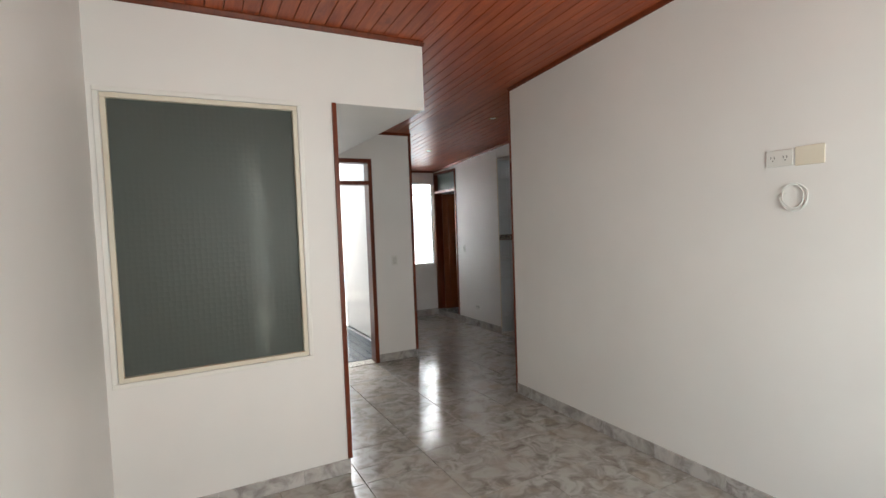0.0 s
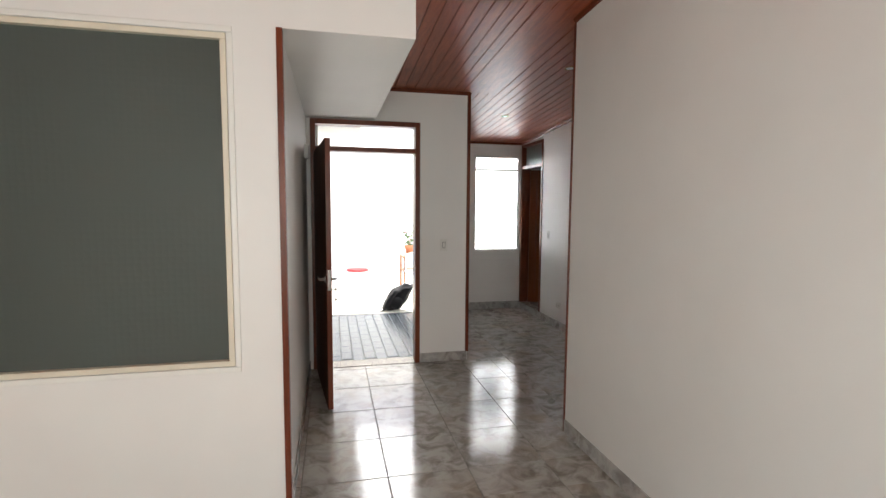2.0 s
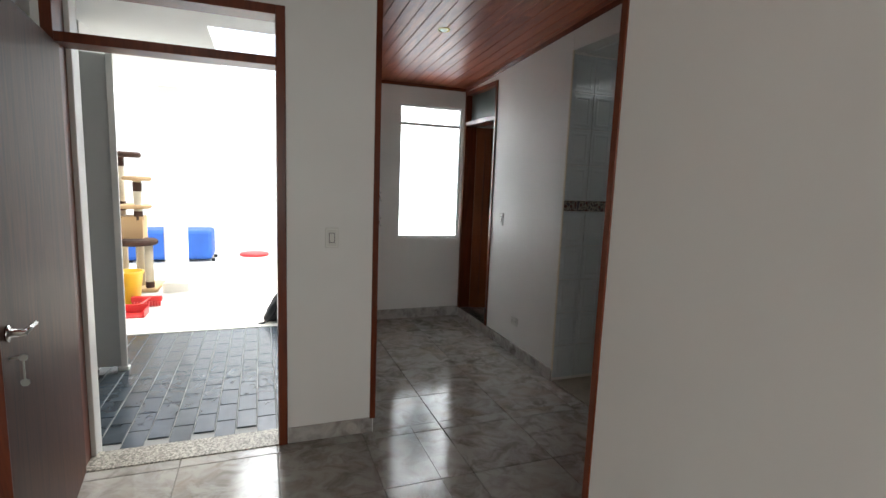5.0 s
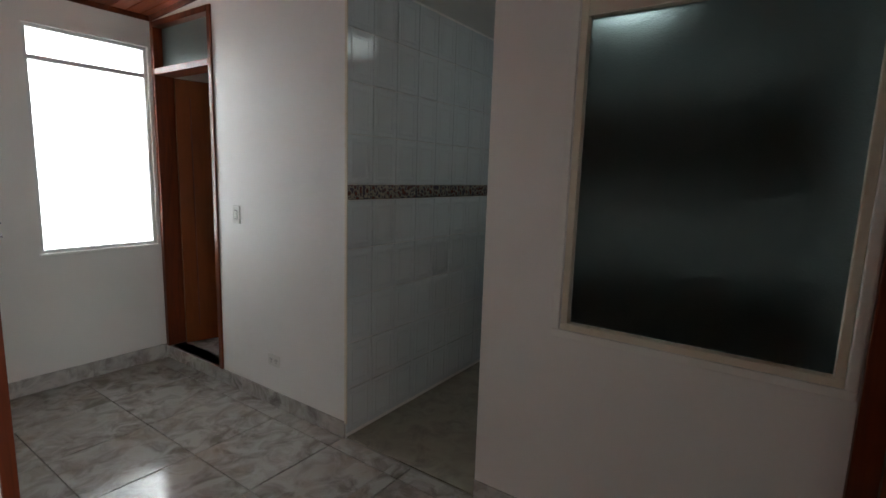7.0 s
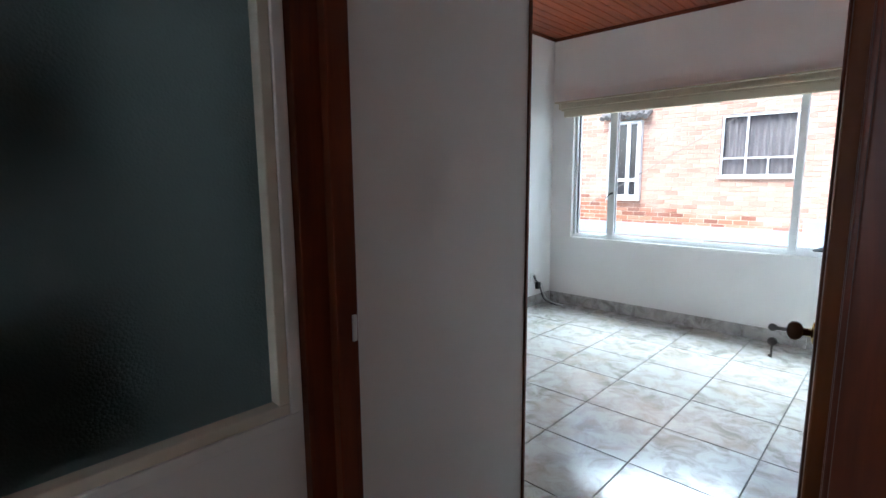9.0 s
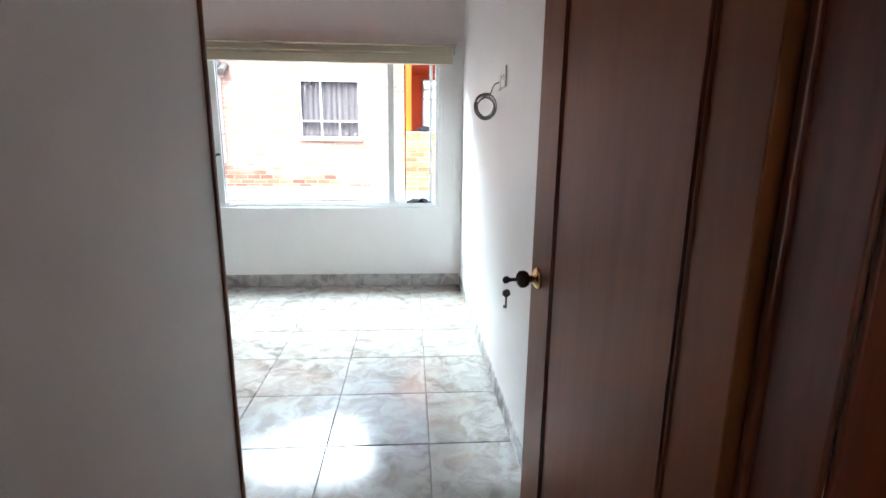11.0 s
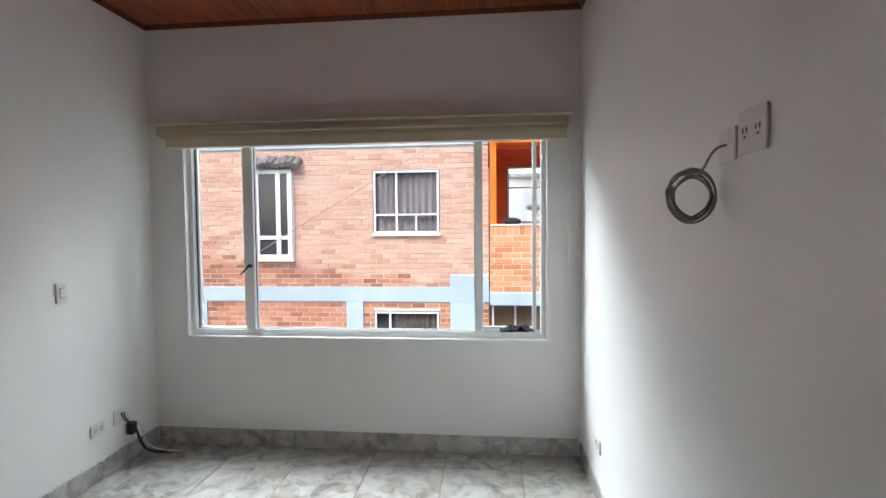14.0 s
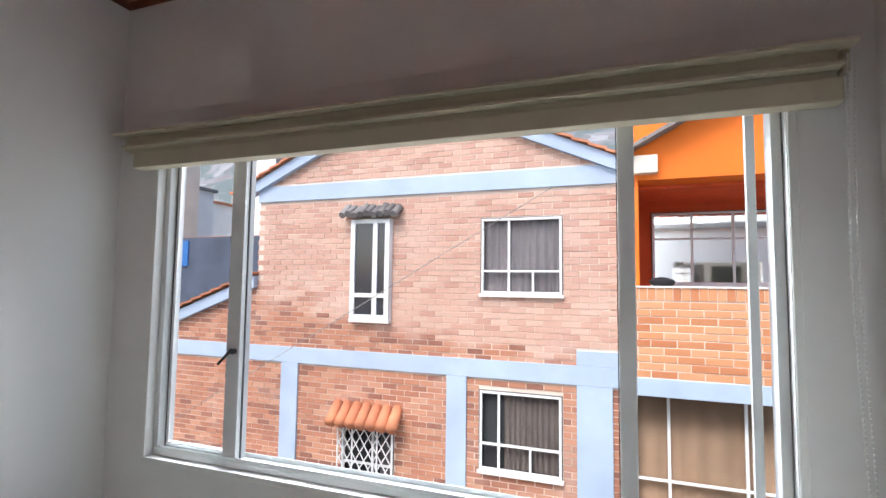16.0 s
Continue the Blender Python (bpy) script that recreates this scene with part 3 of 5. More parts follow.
leaf = thing("bedroom_door", "brown veneered wooden bedroom door standing wide open, with keys in its knob", "door", (5.476, 5.16, 0))
boxes("panel", [(-0.018, -0.857, 0.012, 0.018, -0.005, 2.06)], LEAF, leaf, 0.003)
bm = bmesh.new()
for yy in (-0.687, -0.135):
    for dx in (-0.007, 0.007):
        add_rod(bm, (0.0185, yy + dx, 0.16), (0.0185, yy + dx, 1.93), 0.0042, None, 6)
for zz in (0.16, 1.93):
    add_rod(bm, (0.0185, -0.694, zz), (0.0185, -0.128, zz), 0.0042, None, 6)
finish("moulding", bm, BROWN, leaf, 0, True)
bm = bmesh.new()
add_turned(bm, (0.018, -0.797, 1.06), (1, 0, 0), [(0, 0.033), (0.004, 0.033), (0.009, 0.027), (0.011, 0.012), (0.03, 0.011)], 20)
finish("rose", bm, BRASS, leaf, 0, True)
bm = bmesh.new()
add_turned(bm, (0.046, -0.797, 1.06), (1, 0, 0), [(0, 0.011), (0.006, 0.021), (0.016, 0.027), (0.028, 0.026), (0.036, 0.018), (0.039, 0.010)], 20)
finish("knob", bm, DARK_KNOB, leaf, 0, True)
bm = bmesh.new()
add_box(bm, 0.083, -0.800, 1.055, 0.112, -0.794, 1.065)
add_turned(bm, (0.118, -0.800, 1.06), (0, 1, 0), [(0, 0.011), (0.003, 0.012), (0.006, 0.011)], 14)
add_turned(bm, (0.116, -0.800, 1.018), (0, 1, 0), [(0, 0.012), (0.003, 0.013), (0.006, 0.012)], 14)
add_box(bm, 0.1135, -0.799, 0.970, 0.1185, -0.795, 1.012)
add_box(bm, 0.1155, -0.799, 0.972, 0.124, -0.795, 0.980)
finish("key", bm, STEEL, leaf)
leaf.rotation_euler = (0, 0, radians(5.7))

leaf = thing("washroom_door", "reddish brown wooden washroom door standing open inwards", "door", (6.60, 9.575, 0.10))
boxes("panel", [(0.0, -0.036, 0.006, 0.70, 0.0, 2.08)], LEAF, leaf, 0.003)
bm = bmesh.new()
for xx in (0.10, 0.60):
    add_rod(bm, (xx, -0.037, 0.15), (xx, -0.037, 1.95), 0.005, None, 6)
finish("moulding", bm, BROWN, leaf)
bm = bmesh.new()
add_turned(bm, (0.64, -0.036, 0.95), (0, -1, 0), [(0, 0.028), (0.006, 0.026), (0.012, 0.01), (0.03, 0.01), (0.04, 0.024), (0.06, 0.024), (0.066, 0.012)], 14)
finish("knob", bm, BRASS, leaf, 0, True)
leaf.rotation_euler = (0, 0, radians(-14))


# ---- windows of the house ----
def ring(a0, a1, u0, u1, z0, z1, w, axis):
    it = [(a0, u0, z0, a1, u1, z0 + w), (a0, u0, z1 - w, a1, u1, z1), (a0, u0, z0 + w, a1, u0 + w, z1 - w), (a0, u1 - w, z0 + w, a1, u1, z1 - w)]
    return it if axis == "x" else [(i[1], i[0], i[2], i[4], i[3], i[5]) for i in it]


# obscure glass in the living room
w1 = structure(new("window_1"), "white framed inner window with hammered obscure glass")
boxes("casing", ring(4.807, 4.817, 2.045, 3.128, 0.802, 2.433, 0.028, "y"), TRIM_WHITE, w1, 0.004)
boxes("frame", ring(4.812, 4.865, 2.077, 3.098, 0.832, 2.403, 0.027, "y"), CREAM, w1, 0.003)
boxes("pane", [(2.104, 4.845, 0.859, 3.071, 4.851, 2.376)], FROST_DIM, w1)
# kitchen window
w2 = structure(new("window_2"), "cream framed inner kitchen window with frosted glass")
boxes("casing", ring(6.475, 6.485, 5.424, 6.40, 0.884, 2.474, 0.032, "x"), TRIM_WHITE, w2, 0.004)
boxes("frame", ring(6.479, 6.54, 5.457, 6.364, 0.917, 2.438, 0.028, "x") + [(6.482, 5.485, 2.12, 6.54, 6.336, 2.19)], CREAM, w2, 0.003)
boxes("pane", [(6.518, 5.485, 0.945, 6.524, 6.336, 2.12), (6.518, 5.485, 2.19, 6.524, 6.336, 2.41)], FROST_KITCHEN, w2)
# hall end window
w3 = structure(new("window_3"), "white metal hall window with bright frosted panes")
boxes("frame", ring(9.66, 9.70, 5.722, 6.453, 0.927, 2.383, 0.022, "y") + [(5.744, 9.66, 2.165, 6.431, 9.70, 2.195)], ALU, w3, 0.002)
boxes("sill", [(5.712, 9.628, 0.905, 6.462, 9.655, 0.927)], TRIM_WHITE, w3, 0.003)
pn = boxes("pane", [(5.744, 9.682, 0.949, 6.431, 9.686, 2.165), (5.744, 9.682, 2.195, 6.431, 9.686, 2.361)], FROST_LIGHT, w3)
# added sheet that glows behind the frosted panes and lights the hall
back = structure(boxes("backdrop", [(-0.75, 0.0, -0.95, 0.75, 0.01, 0.95)], BACKDROP), "glowing sheet added in place of bright sky outside the hall window")
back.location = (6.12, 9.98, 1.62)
# bedroom street window
w4 = structure(new("window_4"), "wide white aluminium bedroom window with a sliding sash")
boxes("casing", ring(0.887, 0.895, 5.658, 8.288, 0.778, 2.30, 0.025, "y"), TRIM_WHITE, w4, 0.003)
boxes("frame", ring(0.775, 0.85, 5.687, 8.263, 0.802, 2.278, 0.030, "y"), ALU, w4, 0.003)
boxes("mullion", [(7.775, 0.780, 0.832, 7.85, 0.846, 2.248), (6.117, 0.780, 0.832, 6.172, 0.846, 2.248)], ALU, w4, 0.003)
boxes("track", [(5.717, 0.846, 0.832, 8.233, 0.85, 0.846), (5.717, 0.776, 0.832, 8.233, 0.782, 0.85)], ALU, w4, 0.001)
boxes("sash", ring(0.745, 0.770, 5.742, 6.150, 0.84, 2.24, 0.028, "y"), ALU, w4, 0.002)
boxes("sash", ring(0.786, 0.815, 7.851, 8.222, 0.84, 2.24, 0.016, "y"), ALU, w4, 0.002)
boxes("gasket", [(8.223, 0.79, 0.84, 8.232, 0.812, 2.24), (6.173, 0.815, 0.834, 6.177, 0.822, 2.246), (7.770, 0.815, 0.834, 7.774, 0.822, 2.246)], SLOT, w4)
boxes("pane", [(6.178, 0.806, 0.834, 7.769, 0.810, 2.246), (7.868, 0.798, 0.857, 8.205, 0.802, 2.223), (5.771, 0.756, 0.869, 6.121, 0.760, 2.211)], GLASS, w4)
for o in w4.children:
    if o.name.startswith("pane"):
        o.visible_shadow = False
bm = bmesh.new()
add_rod(bm, (7.80, 0.846, 1.31), (7.80, 0.866, 1.31), 0.012)
add_rod(bm, (7.80, 0.866, 1.32), (7.87, 0.872, 1.25), 0.008, 0.006)
finish("handle", bm, CABLE_BLACK, w4)

# roller blind, drawn up
bl = thing("roller_blind", "ivory roller blind drawn up in a long cassette over the window", "blind", (7.0, 0.887, 2.275))
boxes("cassette", [(-1.469, 0.0, 0.038, 1.456, 0.113, 0.050), (-1.430, 0.0, -0.008, 1.400, 0.068, 0.037), (-1.436, 0.0, -0.022, 1.409, 0.098, -0.009),
                   (-1.430, 0.0, -0.046, 1.400, 0.058, -0.023)], BLIND, bl, 0.0015)
boxes("rail", [(-1.441, 0.010, -0.118, 1.355, 0.073, -0.047)], BLIND, bl, 0.004)
for bx0 in (-1.462, 1.41):
    boxes("bracket", [(bx0, 0.0, -0.03, bx0 + 0.02, 0.06, 0.037)], BLIND, bl, 0.003)
bm = bmesh.new()
for dx in (0.0, 0.016):
    for k in range(96 if dx else 86):
        zc = 0.02 - k * 0.0155
        add_rod(bm, (-1.470 + dx + 0.012 * math.sin(k * 0.045), 0.064, zc), (-1.470 + dx + 0.012 * math.sin(k * 0.045 + 0.03), 0.064, zc - 0.010), 0.0034, None, 5)
finish("chain", bm, PLATE, bl)

structure(boxes("trim_over_blind", [(5.52, 0.887, 2.335, 8.46, 0.893, 2.446)], WALL, None, 0.002), "pale plastered strip on the wall over the blind")

cl = thing("dark_cloth", "crumpled dark cloth lying on the window sill", "cloth", (5.88, 0.81, 0.838))
bm = bmesh.new()
n = 14
vs = [[bm.verts.new(((i / n - 0.5) * 0.24, (k / n - 0.5) * 0.07, 0.006 + max(0, 0.05 * noise.noise(Vector((i * 0.45, k * 0.5, 2.0))) + 0.018) * math.sin(math.pi * min(i, n - i) / n + 0.2))) for k in range(n + 1)] for i in range(n + 1)]
for i in range(n):
    for k in range(n):
        bm.faces.new((vs[i][k], vs[i + 1][k], vs[i + 1][k + 1], vs[i][k + 1]))
o = finish("cloth", bm, BLACK, cl, 0, True)
so = o.modifiers.new("thickness", "SOLIDIFY")
so.thickness = 0.004


# ---- small fixtures of the house ----
def socket(name, at, normal, w, h, kind, label, group=""):
    """A wall plate: kind 'switch' (one rocker), 'outlet' (two sockets) or 'blank'."""
    e = thing(name, label, "switch" if kind == "switch" else "socket", at, group)
    boxes("plate", [(-w / 2, -0.009, -h / 2, w / 2, -0.0005, h / 2)], CREAM if kind == "cream" else PLATE, e, 0.003)
    if kind == "switch":
        boxes("rocker", [(-0.013, -0.014, -0.026, 0.013, -0.009, 0.026)], PLATE, e, 0.002)
        boxes("gap", ring(-0.0096, -0.0088, -0.016, 0.016, -0.029, 0.029, 0.003, "y"), SLOT, e)
        boxes("rim", ring(-0.0112, -0.0092, -w / 2 + 0.006, w / 2 - 0.006, -h / 2 + 0.006, h / 2 - 0.006, 0.005, "y"), TRIM_WHITE, e, 0.001)
    if kind == "outlet":
        it = []
        for s in (-1, 1):
            c = s * (w * 0.23 if w > h else 0.0)
            d = 0.0 if w > h else s * 0.028
            it += [(c - 0.010, -0.0105, d - 0.002, c - 0.007, -0.0088, d + 0.011), (c + 0.007, -0.0105, d - 0.002, c + 0.010, -0.0088, d + 0.011), (c - 0.003, -0.0105, d - 0.014, c + 0.003, -0.0088, d - 0.009)]
        boxes("slots", it, SLOT, e)
    e.rotation_euler = (0, 0, math.atan2(normal[0], -normal[1]))
    return e


def coil(name, at, r, turns, mat, along, label, tail=()):
    """A cable wound into a loose ring that hangs flat against a wall lying along x or y."""
    e = thing(name, label, "cable", at)
    pts = []
    rnd = random.Random(name)
    for k in range(turns * 14 + 1):
        a = 2 * math.pi * k / 14 + 0.6
        if k % 14 == 0:
            size, su, sz = rnd.uniform(0.78, 1.12), rnd.uniform(-0.14, 0.14), rnd.uniform(-0.16, 0.16)
        rr = r * (size + rnd.uniform(-0.03, 0.03))
        u, z, d = rr * math.cos(a) + su * r, rr * 1.12 * math.sin(a) + sz * r, 0.006 + 0.016 * rnd.random()
        pts.append((d, u, z) if along == "y" else (u, d, z))
    tube("loops", pts, 0.0030, mat, e)
    if tail:
        tube("lead", tail, 0.0034, mat, e)
    return e


socket("wall_outlet", (5.183, 3.105, 1.912), (-1, 0), 0.13, 0.085, "outlet", "white double power outlet on a white wall")
socket("cable_plate", (5.183, 2.965, 1.912), (-1, 0), 0.13, 0.095, "cream", "cream blank plate with a cable coming out")
c = coil("coiled_cable", (5.181, 3.035, 1.71), 0.062, 4, CABLE_WHITE, "y", "thin white cable coiled and hung on the wall",
         [(-0.010, -0.07, 0.20), (-0.02, -0.05, 0.14), (-0.015, 0.0, 0.09), (-0.012, 0.02, 0.06), (-0.012, -0.06, 0.0), (-0.012, -0.11, 0.0)])
c.scale = (-1, 1, 1)
socket("light_switch", (4.68, 7.215, 1.22), (0, -1), 0.075, 0.118, "switch", "white rocker light switch on the white pier", "light switches")
socket("light_switch", (6.485, 8.615, 1.225), (-1, 0), 0.075, 0.118, "switch", "white rocker light switch on the hall wall", "light switches")
socket("low_outlet", (6.485, 8.25, 0.31), (-1, 0), 0.115, 0.075, "outlet", "white power outlet low on the hall wall", "low outlets")
socket("light_switch", (8.533, 1.67, 1.22), (-1, 0), 0.075, 0.118, "switch", "white rocker light switch on the bedroom wall", "light switches")
socket("low_outlet", (8.533, 1.45, 0.33), (-1, 0), 0.115, 0.075, "outlet", "white power outlet low on the bedroom wall", "low outlets")
socket("phone_plate", (8.533, 1.28, 0.345), (-1, 0), 0.075, 0.10, "blank", "white cable plate low on the bedroom wall")
socket("low_outlet", (5.454, 1.44, 0.33), (1, 0), 0.115, 0.075, "outlet", "white power outlet low beside the window", "low outlets")
socket("cable_plate", (5.454, 2.925, 1.785), (1, 0), 0.085, 0.085, "blank", "white blank plate with a grey cable coming out")
socket("wall_outlet", (5.454, 3.045, 1.80), (1, 0), 0.125, 0.105, "outlet", "white double power outlet high on the bedroom wall")
coil("coiled_cable", (5.53, 2.86, 1.66), 0.064, 6, CABLE_GREY, "x", "grey cable coiled and hung on the bedroom wall",
     [(-0.070, 0.065, 0.125), (-0.050, 0.060, 0.125), (-0.035, 0.04, 0.10), (-0.03, 0.015, 0.06), (0.02, 0.01, 0.055)])
lc = thing("loose_cables", "tangle of loose black and white cables hanging to the floor", "cable", (8.52, 1.24, 0.30))
for k, (mt, dx) in enumerate(((CABLE_BLACK, 0.0), (CABLE_BLACK, 0.02), (CABLE_WHITE, -0.02))):
    tube("lead", [(0.0, dx, 0.06), (-0.03, dx + 0.02, 0.02), (-0.05, dx - 0.05 - 0.02 * k, -0.06), (-0.06, dx - 0.08, -0.18), (-0.08 - 0.03 * k, dx - 0.13, -0.27), (-0.16 - 0.05 * k, dx - 0.20, -0.293)], 0.0045, mt, lc)
boxes("adapter", [(-0.05, -0.06, -0.10, -0.005, -0.01, -0.02)], CABLE_BLACK, lc, 0.006)

# taps on the end wall of the hall
for zz in (1.38, 1.11):
    tp = thing("wall_tap", "small chrome tap on the white hall wall", "tap", (5.49, 9.64, zz), "laundry taps")
    bm = bmesh.new()
    add_turned(bm, (0, -0.001, 0), (0, -1, 0), [(0, 0.028), (0.008, 0.026), (0.012, 0.012), (0.06, 0.012), (0.065, 0.014)], 14)
    add_rod(bm, (0, -0.055, 0), (0.02, -0.085, -0.045), 0.010, 0.009)
    add_rod(bm, (0, -0.045, 0), (0, -0.045, 0.035), 0.007)
    add_rod(bm, (-0.03, -0.045, 0.038), (0.03, -0.045, 0.038), 0.007)
    finish("body", bm, CHROME, tp, 0, True)

# round downlights in the board ceiling
for x, y in ((5.60, 6.35), (5.62, 8.05), (3.0, 3.2), (4.3, 3.2)):
    dl = thing("downlight", "round recessed ceiling downlight with a brass rim, switched off", "lamp", (x, y, ceiling_z(y)), "ceiling downlights")
    dl.rotation_euler = (math.atan(-0.066), 0, 0)
    bm = bmesh.new()
    add_turned(bm, (0, 0, 0.002), (0, 0, -1), [(0, 0.048), (0.006, 0.048), (0.008, 0.040), (0.002, 0.034)], 24)
    finish("rim", bm, BRASS, dl, 0, True)
    bm = bmesh.new()
    add_turned(bm, (0, 0, 0.0), (0, 0, -1), [(0.0, 0.032), (0.004, 0.030), (0.007, 0.015)], 20)
    finish("lens", bm, PLATE, dl, 0, True)

# door closer box behind the patio door
boxy = thing("door_chime", "small white box high on the passage wall", "chime", (3.335, 6.90, 2.09))
boxes("case", [(0.0, -0.05, -0.06, 0.035, 0.05, 0.06)], PLATE, boxy, 0.006)

# ---- kitchen ----
up = thing("kitchen_wall_cabinet", "dark brown wall cabinets over the worktop", "cabinet", (8.84, 6.45, 1.55))
boxes("body", [(-0.33, -0.95, 0.0, 0.0, 0.95, 0.60)], CABINET, up, 0.004)
boxes("door", [(-0.35, -0.95 + k * 0.475 + 0.004, 0.004, -0.332, -0.95 + (k + 1) * 0.475 - 0.004, 0.596) for k in range(4)], CABINET, up, 0.003)
lo = thing("kitchen_base_cabinet", "dark brown base cabinets under a grey worktop", "cabinet", (8.84, 6.45, 0.002))
boxes("body", [(-0.56, -1.0, 0.08, 0.0, 1.0, 0.86), (-0.50, -1.0, 0.0, 0.0, 1.0, 0.08)], CABINET, lo, 0.004)
boxes("door", [(-0.58, -1.0 + k * 0.5 + 0.004, 0.09, -0.562, -1.0 + (k + 1) * 0.5 - 0.004, 0.85) for k in range(4)], CABINET, lo, 0.003)
boxes("worktop", [(-0.60, -1.02, 0.86, 0.0, 1.02, 0.90)], WORKTOP, lo, 0.005)
lp = thing("kitchen_ceiling_lamp", "round white ceiling lamp, switched on", "lamp", (7.55, 6.5, 2.55))
bm = bmesh.new()
add_turned(bm, (0, 0, 0), (0, 0, -1), [(0, 0.20), (0.03, 0.20), (0.05, 0.18), (0.065, 0.12), (0.07, 0.03)], 28)
finish("diffuser", bm, LAMP, lp, 0, True)

# ---- patio ----
structure(boxes("column", [(3.11, 11.58, -0.02, 3.36, 11.84, 2.70)], CEIL_WHITE, None, 0.006), "square white painted column")
structure(boxes("column_base", [(3.08, 11.55, -0.02, 3.39, 11.87, 0.10)], PALE_FLOOR, None, 0.004), "low tiled plinth round the column")
pp = thing("folding_screen", "tall pale grey folding panel standing beside the patio wall", "screen", (3.05, 8.76, -0.02))
boxes("leaf", [(-0.9, 0.0, 0.03, 0.20, 0.03, 2.42)], paint("pale_grey_panel", (0.55, 0.56, 0.55), 0.5), pp, 0.004)
boxes("stile", [(0.195, -0.02, 0.02, 0.24, 0.0, 2.44), (-0.22, -0.02, 0.10, -0.10, 0.0, 2.44)], TRIM_WHITE, pp, 0.004)
boxes("foot", [(0.17, -0.03, 0.0, 0.25, 0.03, 0.03)], TRIM_WHITE, pp, 0.004)
structure(boxes("trim_patio_jamb", [(3.375, 7.36, -0.03, 3.44, 7.47, 2.62)], TRIM_WHITE, None, 0.004), "white painted side post beyond the patio door")

ct = thing("cat_tree", "tall cat tree with sisal posts and brown plush platforms", "cat tree", (2.66, 11.9, -0.02))
boxes("base", [(-0.3, -0.3, 0.0, 0.35, 0.3, 0.05)], TAN_PLUSH, ct, 0.015)
bm = bmesh.new()
for x, y, z0, z1 in ((-0.1, 0.1, 0.05, 1.75), (0.12, -0.05, 0.05, 1.45), (0.25, -0.2, 0.05, 0.62), (-0.15, -0.2, 0.05, 0.62)):
    add_rod(bm, (x, y, z0), (x, y, z1), 0.05, None, 14)
finish("post", bm, SISAL, ct, 0, True)
bm = bmesh.new()
for x, y, z in ((-0.1, 0.1, 1.70), (0.12, -0.05, 1.38), (0.12, -0.05, 1.0), (0.25, -0.2, 0.08), (-0.15, -0.2, 0.08), (-0.1, 0.1, 1.12)):
    add_rod(bm, (x, y, z - 0.07), (x, y, z + 0.05), 0.053, None, 14)
for x, y, z, w in ((-0.05, 0.1, 1.75, 0.2), (0.12, -0.18, 0.62, 0.24)):
    add_turned(bm, (x, y, z), (0, 0, 1), [(0, w * 0.9), (0.02, w), (0.05, w), (0.07, w * 0.9)], 18)
tagged(finish("dark_platform", bm, BROWN_PLUSH, ct, 0, False), kind="stuff")
bm = bmesh.new()
for x, y, z, w in ((0.12, -0.05, 1.45, 0.17), (0.0, 0.05, 1.08, 0.26)):
    add_turned(bm, (x, y, z), (0, 0, 1), [(0, w * 0.9), (0.015, w), (0.04, w), (0.055, w * 0.9)], 18)
add_box(bm, -0.15, -0.1, 0.66, 0.17, 0.2, 0.98)
tagged(finish("tan_platform", bm, TAN_PLUSH, ct), kind="stuff")

bx = thing("blue_covered_bench", "long low bench under a blue fabric cover", "bench", (2.95, 14.3, -0.02))
boxes("cover", [(-0.85, -0.3, 0.04, 0.52, 0.35, 0.57)], BLUE_CLOTH, bx, 0.06)
boxes("feet", [(x, y, 0.0, x + 0.06, y + 0.06, 0.05) for x in (-0.8, 0.5) for y in (-0.25, 0.22)], BLACK, bx)

bk = thing("waste_bin", "yellow plastic waste bin on the courtyard floor", "bin", (2.82, 11.0, -0.02))
bm = bmesh.new()
add_turned(bm, (0, 0, 0), (0, 0, 1), [(0, 0.11), (0.36, 0.15), (0.38, 0.165), (0.40, 0.165), (0.40, 0.14), (0.05, 0.10)], 20)
finish("shell", bm, YELLOW, bk, 0, True)
rd = thing("dustpan", "red plastic dustpan lying on the floor", "dustpan", (2.98, 10.45, -0.02))
bm = bmesh.new()
add_box(bm, -0.14, -0.12, 0.0, 0.12, 0.12, 0.012)
add_box(bm, -0.14, 0.10, 0.0, 0.12, 0.12, 0.10)
add_box(bm, -0.14, -0.12, 0.0, -0.125, 0.12, 0.07)
add_box(bm, 0.105, -0.12, 0.0, 0.12, 0.12, 0.07)
add_rod(bm, (0, 0.12, 0.06), (0.10, 0.32, 0.12), 0.015, 0.012)
finish("pan", bm, RED, rd, 0.003)
br = thing("broom_head", "red plastic broom head lying on the floor", "broom", (3.03, 10.85, -0.02))
boxes("head", [(-0.16, -0.03, 0.06, 0.16, 0.03, 0.12)], RED, br, 0.01)
boxes("bristles", [(-0.15 + k * 0.03, -0.025, 0.0, -0.128 + k * 0.03, 0.025, 0.06) for k in range(10)], RED, br)
st = thing("red_mat", "small flat red toy on the pale floor", "toy", (4.17, 14.7, -0.02))
bm = bmesh.new()
add_turned(bm, (0, 0, 0), (0, 0, 1), [(0, 0.26), (0.02, 0.28), (0.05, 0.26), (0.06, 0.2)], 22)
finish("disc", bm, RED, st, 0, True)

